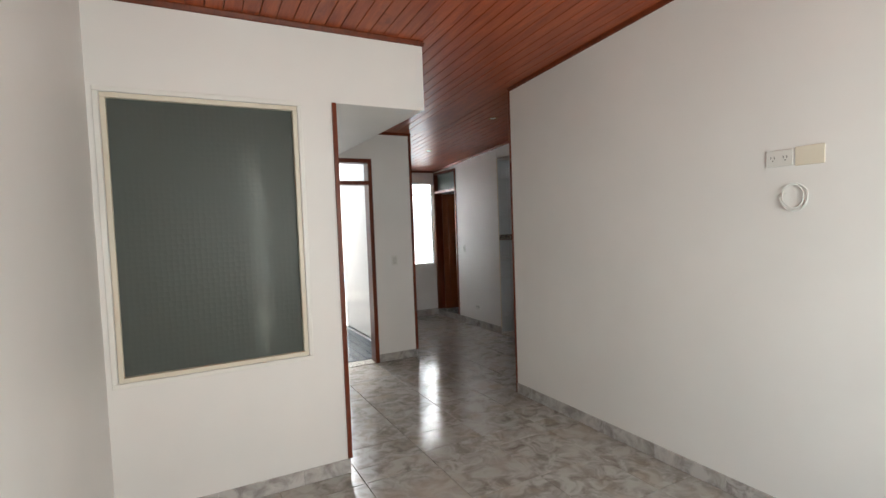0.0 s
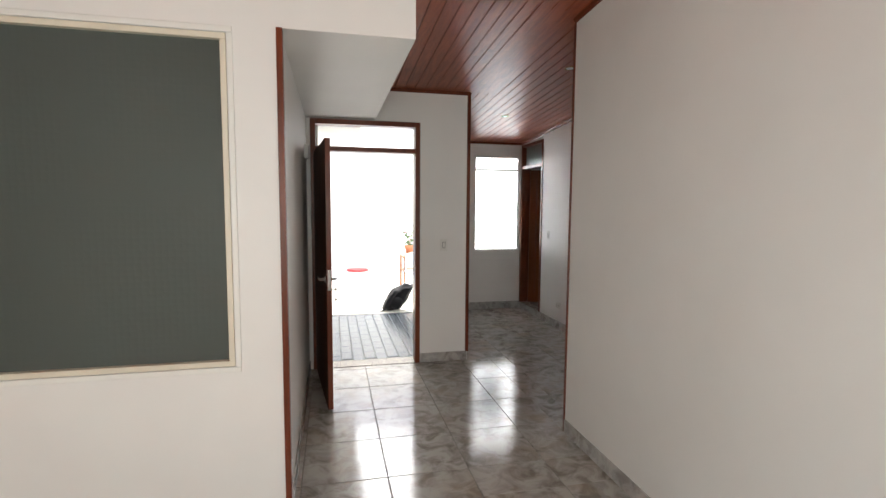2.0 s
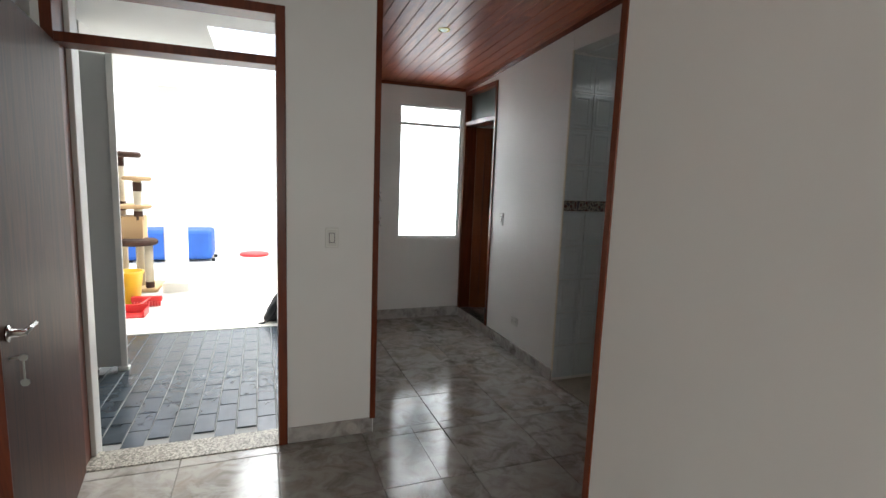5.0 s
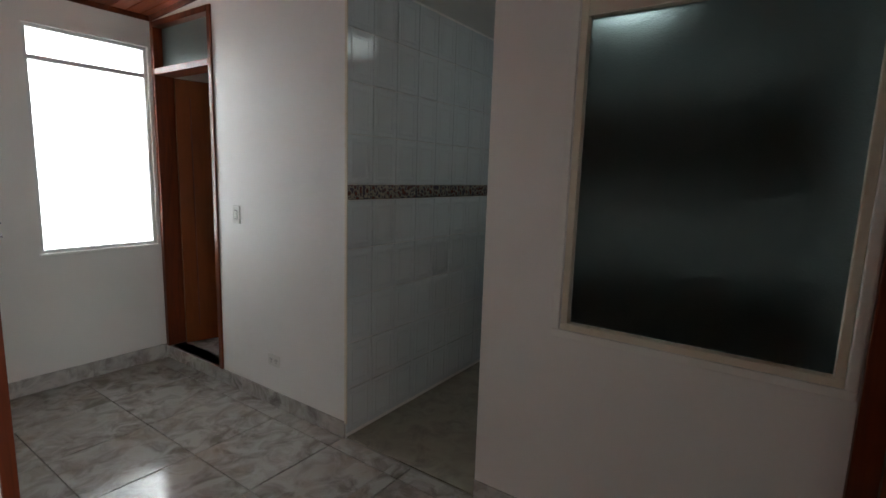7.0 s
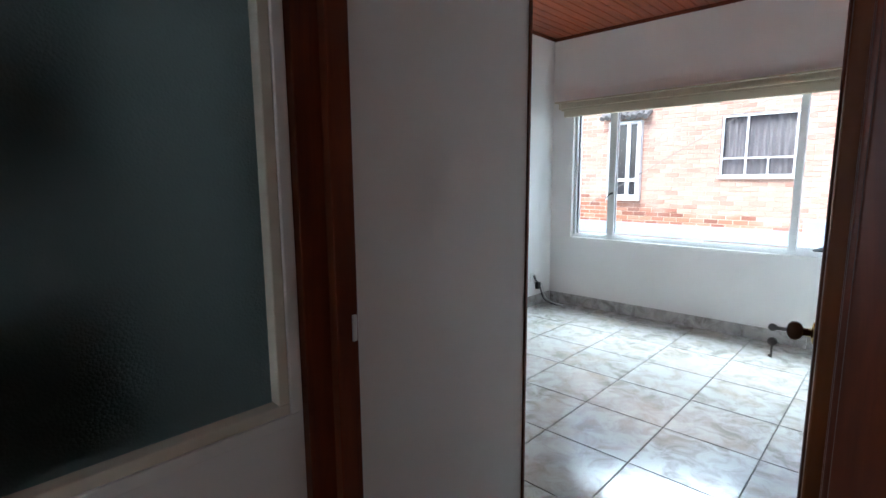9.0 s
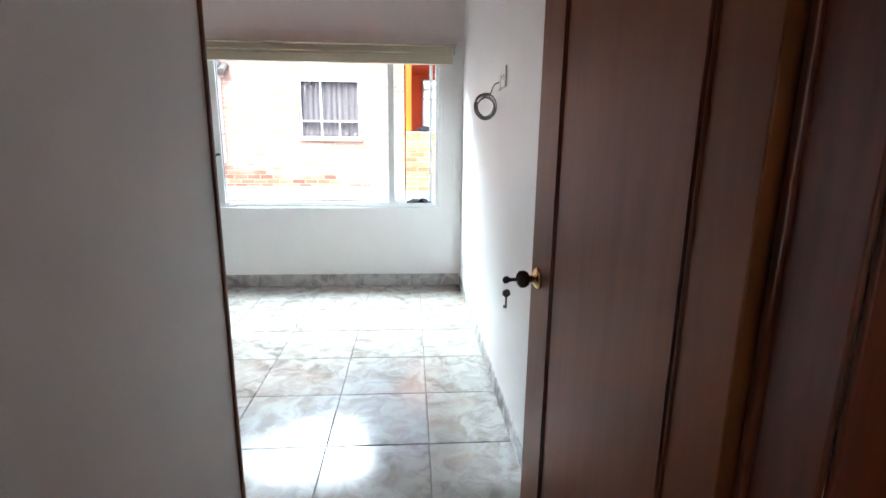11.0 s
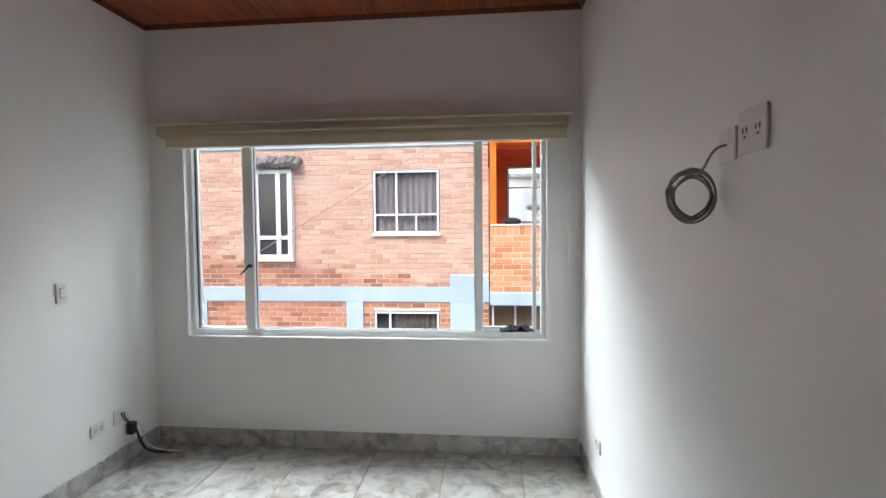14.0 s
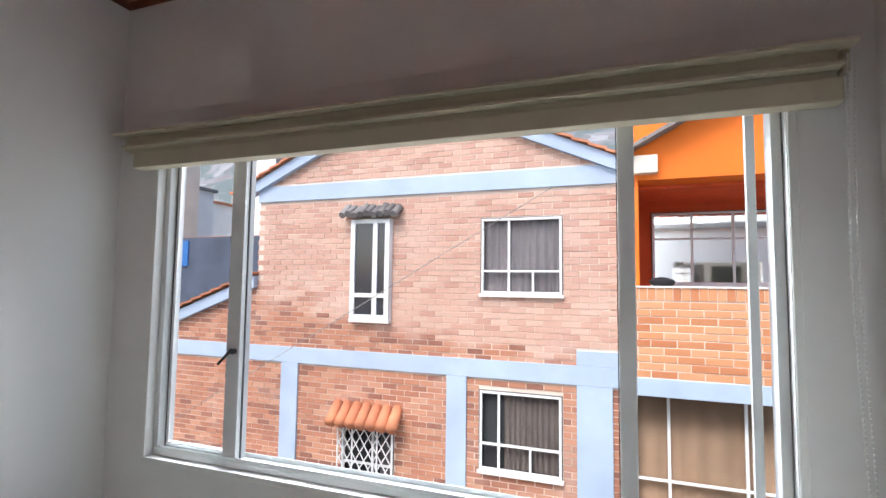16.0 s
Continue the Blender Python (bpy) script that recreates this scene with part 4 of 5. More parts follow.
bp = thing("backpack", "black fabric backpack slumped against the patio wall", "backpack", (4.56, 9.92, -0.02))
bm = bmesh.new()
bmesh.ops.create_icosphere(bm, subdivisions=4, radius=1.0)
for v in bm.verts:
    x, y, z = v.co
    k = 1 + 0.10 * noise.noise(v.co * 2.2) + 0.04 * noise.noise(v.co * 6)
    p = [math.copysign(abs(c) ** 0.72, c) for c in (x, y, z)]
    v.co = (p[0] * 0.165 * k + 0.16 * z, p[1] * 0.13 * k, max(0, (p[2] + 1) * 0.20 * k))
finish("bag", bm, BLACK, bp, 0, True)
bm = bmesh.new()
bmesh.ops.create_icosphere(bm, subdivisions=3, radius=1.0)
for v in bm.verts:
    x, y, z = v.co
    v.co = (x * 0.10 - 0.03, y * 0.06 - 0.12, z * 0.10 + 0.13)
finish("pocket", bm, BLACK, bp, 0, True)
tube("strap", [(0.05, -0.11, 0.32), (-0.08, -0.15, 0.25), (-0.16, -0.14, 0.08), (-0.24, -0.14, 0.012), (-0.30, -0.12, 0.012)], 0.012, BLACK, bp)

tb = thing("small_table", "small wooden side table with two shelves", "table", (5.02, 11.4, -0.02))
boxes("top", [(-0.2, -0.3, 0.68, 0.26, 0.3, 0.72)], TABLE_WOOD, tb, 0.004)
boxes("shelf", [(-0.18, -0.28, 0.42, 0.24, 0.28, 0.445)], TABLE_WOOD, tb, 0.003)
boxes("leg", [(x, y, 0.0, x + 0.04, y + 0.04, 0.68) for x in (-0.19, 0.20) for y in (-0.29, 0.25)], TABLE_WOOD, tb, 0.003)
fp = thing("flower_pot", "terracotta pot with a pink flowering plant", "plant", (4.98, 11.3, 0.70))
bm = bmesh.new()
add_turned(bm, (0, 0, 0), (0, 0, 1), [(0, 0.07), (0.14, 0.10), (0.15, 0.115), (0.19, 0.115), (0.19, 0.09), (0.15, 0.085)], 20)
finish("pot", bm, TERRACOTTA, fp, 0, True)
bm = bmesh.new()
bf = bmesh.new()
rnd = random.Random(5)
for k in range(70):
    a, t = rnd.uniform(0, 6.3), rnd.uniform(0.1, 1.0)
    p = Vector((math.cos(a) * 0.20 * t, math.sin(a) * 0.20 * t, 0.20 + 0.34 * rnd.random() * (1.2 - t * 0.5)))
    if k % 5 == 0:
        add_rod(bm, (0, 0, 0.16), p, 0.004, 0.002, 5)
    q = Euler((rnd.uniform(-0.9, 0.9), rnd.uniform(-0.9, 0.9), a)).to_matrix()
    s = rnd.uniform(0.025, 0.05)
    tgt = bf if k % 9 == 0 else bm
    tgt.faces.new([tgt.verts.new(p + q @ Vector(c) * s) for c in ((-1, 0, 0), (-0.3, -0.6, 0.12), (0.8, -0.3, 0.1), (1.1, 0, -0.1), (0.8, 0.3, 0.1), (-0.3, 0.6, 0.12))])
tagged(finish("leaves", bm, LEAFGREEN, fp), kind="stuff")
tagged(finish("petals", bf, PINK, fp), kind="stuff")
ch = thing("metal_chair", "metal framed chair with a pale seat by the patio wall", "chair", (5.0, 10.8, -0.02))
tube("frame", [(-0.16, -0.18, 0.01), (-0.16, -0.18, 0.45), (-0.16, 0.18, 0.46), (-0.16, 0.20, 0.80), (0.16, 0.20, 0.80), (0.16, 0.18, 0.46), (0.16, -0.18, 0.45), (0.16, -0.18, 0.01)], 0.013, CHROME, ch)
tube("rear_leg", [(-0.15, 0.16, 0.44), (-0.15, 0.22, 0.01)], 0.013, CHROME, ch)
tube("rear_leg", [(0.15, 0.16, 0.44), (0.15, 0.22, 0.01)], 0.013, CHROME, ch)
boxes("seat", [(-0.18, -0.19, 0.45, 0.18, 0.19, 0.49)], paint("pale_blue_vinyl", (0.35, 0.45, 0.55), 0.4), ch, 0.012)
boxes("backrest", [(-0.16, 0.17, 0.60, 0.16, 0.20, 0.78)], paint("pale_blue_vinyl", (0.35, 0.45, 0.55), 0.4), ch, 0.012)

# ---- street and the houses opposite ----
GY = -2.95
structure(boxes("ground", [(-400, -400, GY - 0.4, 400, 0.69, GY)], ASPHALT), "grey asphalt street")
structure(boxes("pavement", [(-30, -4.62, GY, 40, -3.4, GY + 0.14), (-30, -0.6, GY, 40, 0.68, GY + 0.14)], CONCRETE, None, 0.02), "concrete pavement with a kerb")
structure(boxes("wall_lower_storey", [(1.86, 0.68, GY, 9.0, 0.88, -0.30), (1.7, 0.68, GY, 1.86, 0.9, TOP), (9.0, 0.68, GY, 9.2, 0.9, TOP)], WALL), "white lower storey of the walker's own house")

FY = -4.634
Z_LO, Z_HI = GY + 0.1, 3.06
house = tagged(new("brick_house"), "two-storey red brick house with pale blue concrete bands", "house")
# body of the house, and a mortar front pierced for the windows
bm = bmesh.new()
prof = [(6.08, GY), (14.6, GY), (14.6, 0.80), (12.40, 1.62), (12.40, 3.36), (9.35, 4.72), (6.08, 3.30)]
fr = [bm.verts.new((x, FY - 0.25, z)) for x, z in prof]
bk_ = [bm.verts.new((x, FY - 6.0, z)) for x, z in prof]
bm.faces.new(fr)
bm.faces.new(bk_[::-1])
for k in range(len(prof)):
    bm.faces.new((fr[k], fr[(k + 1) % len(prof)], bk_[(k + 1) % len(prof)], bk_[k]))
finish("core", bm, MORTAR, house)
front = wall("mortar_front", "y", FY - 0.25, FY - 0.008, 6.08, 12.40, GY, 3.36, [(6.975, 8.18, 1.48, 2.62), (6.99, 8.19, -1.12, 0.03), (9.71, 10.41, 1.03, 2.66), (9.62, 10.55, -1.75, -0.60)], MORTAR)
del front["kind"], front["label"]
front.parent = house
bm = bmesh.new()
for prof in ([(12.40, GY), (14.6, GY), (14.6, 0.80), (12.40, 1.62)], [(6.22, 3.36), (12.40, 3.36), (9.35, 4.72)]):
    fr = [bm.verts.new((x, FY - 0.008, z)) for x, z in prof]
    bk_ = [bm.verts.new((x, FY - 0.25, z)) for x, z in prof]
    bm.faces.new(fr)
    for k in range(len(prof)):
        bm.faces.new((fr[k], fr[(k + 1) % len(prof)], bk_[(k + 1) % len(prof)], bk_[k]))
finish("side_front", bm, MORTAR, house)
boxes("band", [(6.075, FY - 0.02, 0.22, 14.62, FY + 0.035, 0.49), (6.08, FY - 0.02, 0.49, 6.78, FY + 0.033, 0.70), (6.30, FY - 0.02, GY, 6.78, FY + 0.034, 0.22),
               (8.40, FY - 0.02, GY, 8.72, FY + 0.034, 0.22), (11.45, FY - 0.02, GY, 11.80, FY + 0.034, 0.22), (6.075, FY - 0.02, 3.06, 12.42, FY + 0.035, 3.34)], BLUE_BAND, house, 0.006)
# fascias and roof planes
bm = bmesh.new()
for (xa, za), (xb, zb) in (((12.75, 3.20), (9.35, 4.74)), ((9.35, 4.74), (5.95, 3.22)), ((14.7, 0.76), (12.40, 1.62))):
    for y0, y1, d0, d1 in ((FY - 0.05, FY + 0.10, -0.10, 0.10),):
        a = [bm.verts.new((x, y, z + d)) for x, z in ((xa, za), (xb, zb)) for y in (y0, y1) for d in (d0, d1)]
        for f in ((0, 1, 3, 2), (4, 6, 7, 5), (0, 4, 5, 1), (2, 3, 7, 6), (0, 2, 6, 4), (1, 5, 7, 3)):
            bm.faces.new([a[k] for k in f])
finish("fascia", bm, BLUE_BAND, house)
bm = bmesh.new()
for (xa, za), (xb, zb) in (((12.8, 3.30), (9.35, 4.85)), ((9.35, 4.85), (5.9, 3.30)), ((14.75, 0.87), (12.40, 1.75))):
    n = max(3, int(abs(xb - xa) / 0.22))
    for k in range(n):
        u0, u1 = k / n, (k + 1.08) / n
        x0, x1, z0, z1 = xa + (xb - xa) * u0, xa + (xb - xa) * u1, za + (zb - za) * u0, za + (zb - za) * u1
        if za < zb:
            z0 += 0.03
        else:
            z1 += 0.03
        a = [bm.verts.new((x, y, z + d)) for x, z in ((x0, z0), (x1, z1)) for y in (FY - 6.0, FY + 0.16) for d in (0.0, 0.035)]
        for f in ((0, 1, 3, 2), (4, 6, 7, 5), (0, 4, 5, 1), (2, 3, 7, 6), (0, 2, 6, 4), (1, 5, 7, 3)):
            bm.faces.new([a[q] for q in f])
finish("roof", bm, CLAY, house)


def curtain(x0, x1, z0, z1, y, mat, parent, waves=18):
    bm = bmesh.new()
    n = waves * 4
    col = [[bm.verts.new((x0 + (x1 - x0) * k / n, y + 0.025 * math.sin(k * 1.57 + 0.7 * math.sin(k * 0.4)), z)) for z in (z0, z1)] for k in range(n + 1)]
    for a, b in zip(col, col[1:]):
        bm.faces.new((a[0], b[0], b[1], a[1]))
    return finish("curtain", bm, mat, parent, 0, True)


def house_window(x0, x1, z0, z1, y, parent, uprights, bars, curtain_mat=None, span=(0.35, 1.0), sill=True):
    """A white metal window: frame, bars, clear panes, a curtain and a dark backing sheet behind them, and a sill."""
    w = new("window")
    w.parent = parent
    w_items = ring(y - 0.035, y + 0.012, x0, x1, z0, z1, 0.035, "y")
    for u in uprights:
        w_items.append((u - 0.018, y - 0.03, z0 + 0.035, u + 0.018, y + 0.01, z1 - 0.035))
    for xa, xb, z in bars:
        w_items.append((xa, y - 0.03, z - 0.015, xb, y + 0.008, z + 0.015))
    boxes("frame", w_items, ALU, w, 0.003)
    boxes("gasket", ring(y - 0.03, y + 0.004, x0 - 0.014, x1 + 0.014, z0, z1 + 0.014, 0.014, "y"), STEEL_GREY, w)
    # black sheet close behind the glass, painting the room's darkness
    boxes("dark_backing", [(x0, y - 0.12, z0, x1, y - 0.11, z1)], DARK_ROOM, w)
    if curtain_mat:
        curtain(x0 + (x1 - x0) * span[0], x0 + (x1 - x0) * span[1] - 0.02, z0 + 0.03, z1 - 0.03, y - 0.075, curtain_mat, w, 10)
    p = boxes("pane", [(x0 + 0.03, y - 0.022, z0 + 0.03, x1 - 0.03, y - 0.018, z1 - 0.03)], GLASS, w)
    p.visible_shadow = False
    if sill:
        boxes("sill", [(x0 - 0.03, y - 0.03, z0 - 0.05, x1 + 0.03, y + 0.05, z0)], TRIM_WHITE, w, 0.004)
    return w


HY = FY + 0.005
house_window(6.975, 8.18, 1.48, 2.62, HY, house, [7.755], [(6.99, 8.16, 1.82)], CURTAIN, (0.0, 1.0))
boxes("bar", [(7.38, HY - 0.03, 1.51, 7.41, HY + 0.01, 1.82)], ALU, house)
house_window(6.99, 8.19, -1.12, 0.03, HY, house, [7.90], [(7.0, 8.17, -0.74)], CURTAIN_BROWN, (0.02, 0.72))
boxes("bar", [(7.42, HY - 0.03, -1.08, 7.45, HY + 0.01, -0.74)], ALU, house)
# bay window with a slate hood
bay = new("window")
bay.parent = house
by0, by1 = FY, FY + 0.11
it = []
for x in (9.70, 9.92, 10.335):
    it.append((x, by1 - 0.05, 1.07, x + 0.085, by1, 2.66))
for z in (1.03, 1.38, 2.60):
    it.append((9.70, by1 - 0.046, z, 10.42, by1 - 0.004, z + 0.07))
for x in (9.69, 10.375):
    it += [(x, by0, 1.03, x + 0.05, by1 - 0.05, 1.10), (x, by0, 2.58, x + 0.05, by1 - 0.05, 2.66)]
it.append((9.69, by0, 0.97, 10.43, by1, 1.03))
boxes("frame", it, ALU, bay, 0.004)
boxes("side", [(9.692, by0, 1.10, 9.704, by1 - 0.05, 2.58), (10.41, by0, 1.10, 10.42, by1 - 0.05, 2.58)], ALU, bay)
boxes("pane", [(9.76, by1 - 0.035, 1.09, 10.36, by1 - 0.03, 2.61)], DARK_PANE, bay)
bm = bmesh.new()
for k in range(9):
    x = 9.58 + k * 0.118
    add_rod(bm, (x, FY + 0.0, 2.86 + 0.02 * (k % 3)), (x + 0.01, FY + 0.22, 2.72 + 0.015 * ((k * 2) % 3)), 0.07, 0.06, 8)
finish("hood", bm, SLATE, bay)
# grilled window under a clay tile hood
gw = house_window(9.62, 10.55, -1.75, -0.60, HY, house, [9.98], [(9.64, 10.53, -1.3)], CURTAIN, (0.0, 0.3))
bm = bmesh.new()
for k in range(-9, 8):
    for s in (-1, 1):
        xa, za, xb, zb = (9.60 + k * 0.155, -1.75, 9.60 + k * 0.155 + 1.15 * 0.62, -0.62) if s > 0 else (10.57 - k * 0.155, -1.75, 10.57 - k * 0.155 - 1.15 * 0.62, -0.62)
        lo_, hi_ = 0.0, 1.0
        dx = xb - xa
        t0, t1 = sorted(((9.60 - xa) / dx, (10.57 - xa) / dx))
        lo_, hi_ = max(lo_, t0), min(hi_, t1)
        if hi_ - lo_ > 0.03:
            add_rod(bm, (xa + dx * lo_, FY + 0.10, za + (zb - za) * lo_), (xa + dx * hi_, FY + 0.10, za + (zb - za) * hi_), 0.010, None, 5)
for x in (9.58, 9.85, 10.30, 10.57):
    add_rod(bm, (x, FY + 0.11, -1.8), (x, FY + 0.11, -0.60), 0.014, None, 5)
for x in (9.58, 10.57):
    add_rod(bm, (x, FY, -0.7), (x, FY + 0.11, -0.7), 0.012, None, 5)
finish("grille", bm, ALU, gw)
bm = bmesh.new()
for k in range(7):
    x = 9.50 + k * 0.18
    add_rod(bm, (x + 0.05, FY, -0.38), (x, FY + 0.34, -0.62), 0.085, 0.098, 10)
finish("hood", bm, CLAY, gw, 0, True)

# neighbouring orange house with a balcony
OY = FY + 0.25
orange = tagged(new("orange_house"), "orange painted house with a brick balcony parapet", "house")
boxes("wall", [(3.0, OY - 5, GY, 6.06, OY - 2.2, 4.6), (5.94, OY - 0.45, 1.55, 6.05, OY - 0.05, 3.2), (3.0, OY - 2.2, 3.05, 6.06, OY - 0.06, 4.4),
               (6.00, OY - 2.2, 0.4, 6.06, OY - 0.45, 3.1)], ORANGE, orange)
boxes("lower_wall", [(3.0, OY - 2.2, GY, 6.05, OY - 0.4, 0.20)], BRICK_ORANGE, orange)
boxes("balcony_back", [(3.02, OY - 2.18, 1.0, 5.99, OY - 2.10, 3.04)], RED_ORANGE, orange)
boxes("balcony_slat", [(3.02, OY - 2.08 + k * 0.14, 3.0, 5.98, OY - 2.02 + k * 0.14, 3.045) for k in range(12)], RED_ORANGE, orange)
boxes("band", [(3.0, OY - 0.4, 0.20, 6.06, OY + 0.02, 0.43)], BLUE_BAND, orange, 0.006)
boxes("parapet_core", [(3.0, OY - 0.3, 0.43, 6.05, OY - 0.008, 1.60)], MORTAR, orange)
boxes("coping", [(3.0, OY - 0.32, 1.60, 6.05, OY + 0.02, 1.625)], TRIM_WHITE, orange, 0.005)
boxes("eave", [(5.70, OY - 0.3, 3.12, 6.03, OY + 0.08, 3.36)], CREAM, orange, 0.01)
bm = bmesh.new()
for k in range(14):
    x0 = 6.15 - k * 0.28
    z0 = 3.36 + k * 0.15
    a = [bm.verts.new((x, y, z + d)) for x, z in ((x0, z0), (x0 - 0.30, z0 + 0.17)) for y in (OY - 4, OY + 0.2) for d in (0.0, 0.05)]
    for f in ((0, 1, 3, 2), (4, 6, 7, 5), (0, 4, 5, 1), (2, 3, 7, 6), (0, 2, 6, 4), (1, 5, 7, 3)):
        bm.faces.new([a[q] for q in f])
finish("roof", bm, SLATE, orange)
ww = house_window(3.9, 5.67, 1.66, 2.86, OY - 2.06, orange, [5.06, 4.45], [(3.93, 5.64, 2.42)], None)
boxes("bright_pane", [(3.94, OY - 2.10, 1.7, 5.63, OY - 2.085, 2.82)], PALE_PANE, ww)
house_window(3.2, 6.02, -2.3, 0.18, OY - 0.3, orange, [5.60, 4.7], [(3.25, 5.98, -0.95)], CURTAIN_TAN, (0.0, 1.0), False)
bg = thing("dark_bag", "dark bag resting on the balcony parapet", "bag", (5.66, OY - 0.2, 1.625))
bm = bmesh.new()
bmesh.ops.create_icosphere(bm, subdivisions=3, radius=1.0)
for v in bm.verts:
    x, y, z = v.co
    v.co = (x * 0.16 * (1 + 0.2 * noise.noise(v.co * 2)), y * 0.09, max(0, z * 0.07 + 0.05))
finish("bag", bm, BLACK, bg, 0, True)

# wire across the street
wr = tagged(tube("overhead_wire", [(7.1, FY + 0.06, 3.05), (9.0, FY + 0.3, 1.9), (11.0, FY + 0.6, 0.65), (13.6, FY + 0.9, -0.9)], 0.006, CABLE_GREY), "thin grey overhead wire crossing the brick front", "wire")

# houses and hill beyond
far = tagged(new("slate_wall_house"), "house with a dark slate rendered wall and a flat roof", "house")
boxes("wall", [(14.8, -13.0, GY, 27, -8.5, 2.9)], NAVY, far)
boxes("upper_wall", [(17.2, -16.2, GY, 30, -13.0, 3.3)], CONCRETE, far)
boxes("door", [(18.3, -8.5, 2.05, 19.0, -8.46, 2.8)], paint("blue_door_paint", (0.03, 0.16, 0.45), 0.5), far)
boxes("roof", [(17.0, -16.5, 3.3, 30.5, -12.7, 3.4)], CLAY, far)
boxes("window", [(18.6, -13.0, 2.95, 19.8, -12.97, 3.25)], DARK_PANE, far)
rnd = random.Random(11)
for k in range(16):
    x, y = rnd.uniform(16, 60), rnd.uniform(-60, -18)
    z = 1.5 + (-y) * 0.10 + rnd.uniform(-1, 1)
    fh = tagged(new("far_house"), "small pale far-off house on the hillside", "house", "houses on the hillside")
    w_, h_ = rnd.uniform(2.5, 5), rnd.uniform(2.5, 4.5)
    boxes("wall", [(x, y, GY, x + w_, y + 4, z + h_)], (TRIM_WHITE, CREAM, CONCRETE)[k % 3], fh)
    boxes("roof", [(x - 0.2, y - 0.2, z + h_, x + w_ + 0.2, y + 4.2, z + h_ + 0.2)], (CLAY, SLATE)[k % 2], fh)
    boxes("window", [(x + 0.5 + q * 1.3, y + 4.0, z + h_ - 1.8, x + 1.2 + q * 1.3, y + 4.02, z + h_ - 0.8) for q in range(int(w_ / 1.5))], DARK_PANE, fh)
bm = bmesh.new()
n = 40
grid = [[bm.verts.new((-120 + 440 * i / n, -62 - 180 * k / n, GY + 125 * (k / n) ** 0.7 + 7 * noise.noise(Vector((i * 0.25, k * 0.25, 0))) * min(1, k / 6))) for k in range(n + 1)] for i in range(n + 1)]
for i in range(n):
    for k in range(n):
        bm.faces.new((grid[i][k], grid[i + 1][k], grid[i + 1][k + 1], grid[i][k + 1]))
structure(finish("backdrop_hill", bm, HILL, None, 0, True), "hazy built-up hillside in the distance")

# ---- bricks of the houses opposite ----
def piece_mesh(name, w, d, h, mat, chamfer=0.004):
    """A block with its front edges eased; front faces +y; origin at its lower front corner."""
    me = bpy.data.meshes.new(name)
    c = chamfer
    vs = [(0, -d, 0), (w, -d, 0), (w, -d, h), (0, -d, h), (0, -c, 0), (w, -c, 0), (w, -c, h), (0, -c, h), (c, 0, c), (w - c, 0, c), (w - c, 0, h - c), (c, 0, h - c)]
    fs = [(4, 5, 9, 8), (5, 6, 10, 9), (6, 7, 11, 10), (7, 4, 8, 11), (8, 9, 10, 11), (0, 1, 5, 4), (1, 2, 6, 5), (2, 3, 7, 6), (3, 0, 4, 7)]
    me.from_pydata(vs, [], fs)
    me.materials.append(mat)
    return me


def brick_front(parent, x0, x1, z0, z1, y, bw, bh, joint, holes, mat, keep, roof=None, seed=3):
    """Courses of stretchers cut round the openings; the bricks in the stretch `keep` are single objects, the rest one mesh."""
    rnd = random.Random(seed)
    shared, rest, count = {}, [], 0
    row, z = 0, z0
    while z + bh <= z1:
        x = x0 - (bw + joint) * (0.5 if row % 2 else 0.0)
        while x < x1:
            segs = [(max(x, x0), min(x + bw, x1))]
            for hx0, hx1, hz0, hz1 in holes:
                if hz0 < z + bh * 0.7 and hz1 > z + bh * 0.3:
                    nxt = []
                    for a, b in segs:
                        if b <= hx0 or a >= hx1:
                            nxt.append((a, b))
                        else:
                            if a < hx0:
                                nxt.append((a, hx0))
                            if b > hx1:
                                nxt.append((hx1, b))
                    segs = nxt
            for a, b in segs:
                w = round(b - a, 2)
                if w < 0.03 or (roof and z + bh > roof((a + b) / 2)):
                    continue
                off = rnd.choice((0.0, 0.0, 0.002, 0.004, -0.002))
                if keep[0] < a < keep[1] and keep[2] < z < keep[3] and count < 300:
                    if w not in shared:
                        shared[w] = piece_mesh("brick", w, 0.03, bh, mat)
                    o = new("brick", shared[w])
                    o.parent = parent
                    o.location = (a, y + off, z)
                    count += 1
                else:
                    rest.append((a, z, w, off))
            x += bw + joint
        z += bh + joint
        row += 1
    vs, fs = [], []
    c = 0.004
    for a, z, w, off in rest:
        k = len(vs)
        yy = y + off
        vs += [(a, yy - 0.03, z), (a + w, yy - 0.03, z), (a + w, yy - 0.03, z + bh), (a, yy - 0.03, z + bh),
               (a + c, yy, z + c), (a + w - c, yy, z + c), (a + w - c, yy, z + bh - c), (a + c, yy, z + bh - c)]
        fs += [(k, k + 1, k + 5, k + 4), (k + 1, k + 2, k + 6, k + 5), (k + 2, k + 3, k + 7, k + 6), (k + 3, k, k + 4, k + 7), (k + 4, k + 5, k + 6, k + 7)]
    me = bpy.data.meshes.new("brickwork")
    me.from_pydata(vs, [], fs)
    me.materials.append(mat)
    o = new("brickwork", me)
    o.parent = parent
    tagged(o, "", "", "", "stuff")


def gable(x):
    if x > 12.40:
        return 1.62 - (x - 12.40) * 0.37
    return 3.38 + (3.05 - abs(x - 9.35)) * 0.45


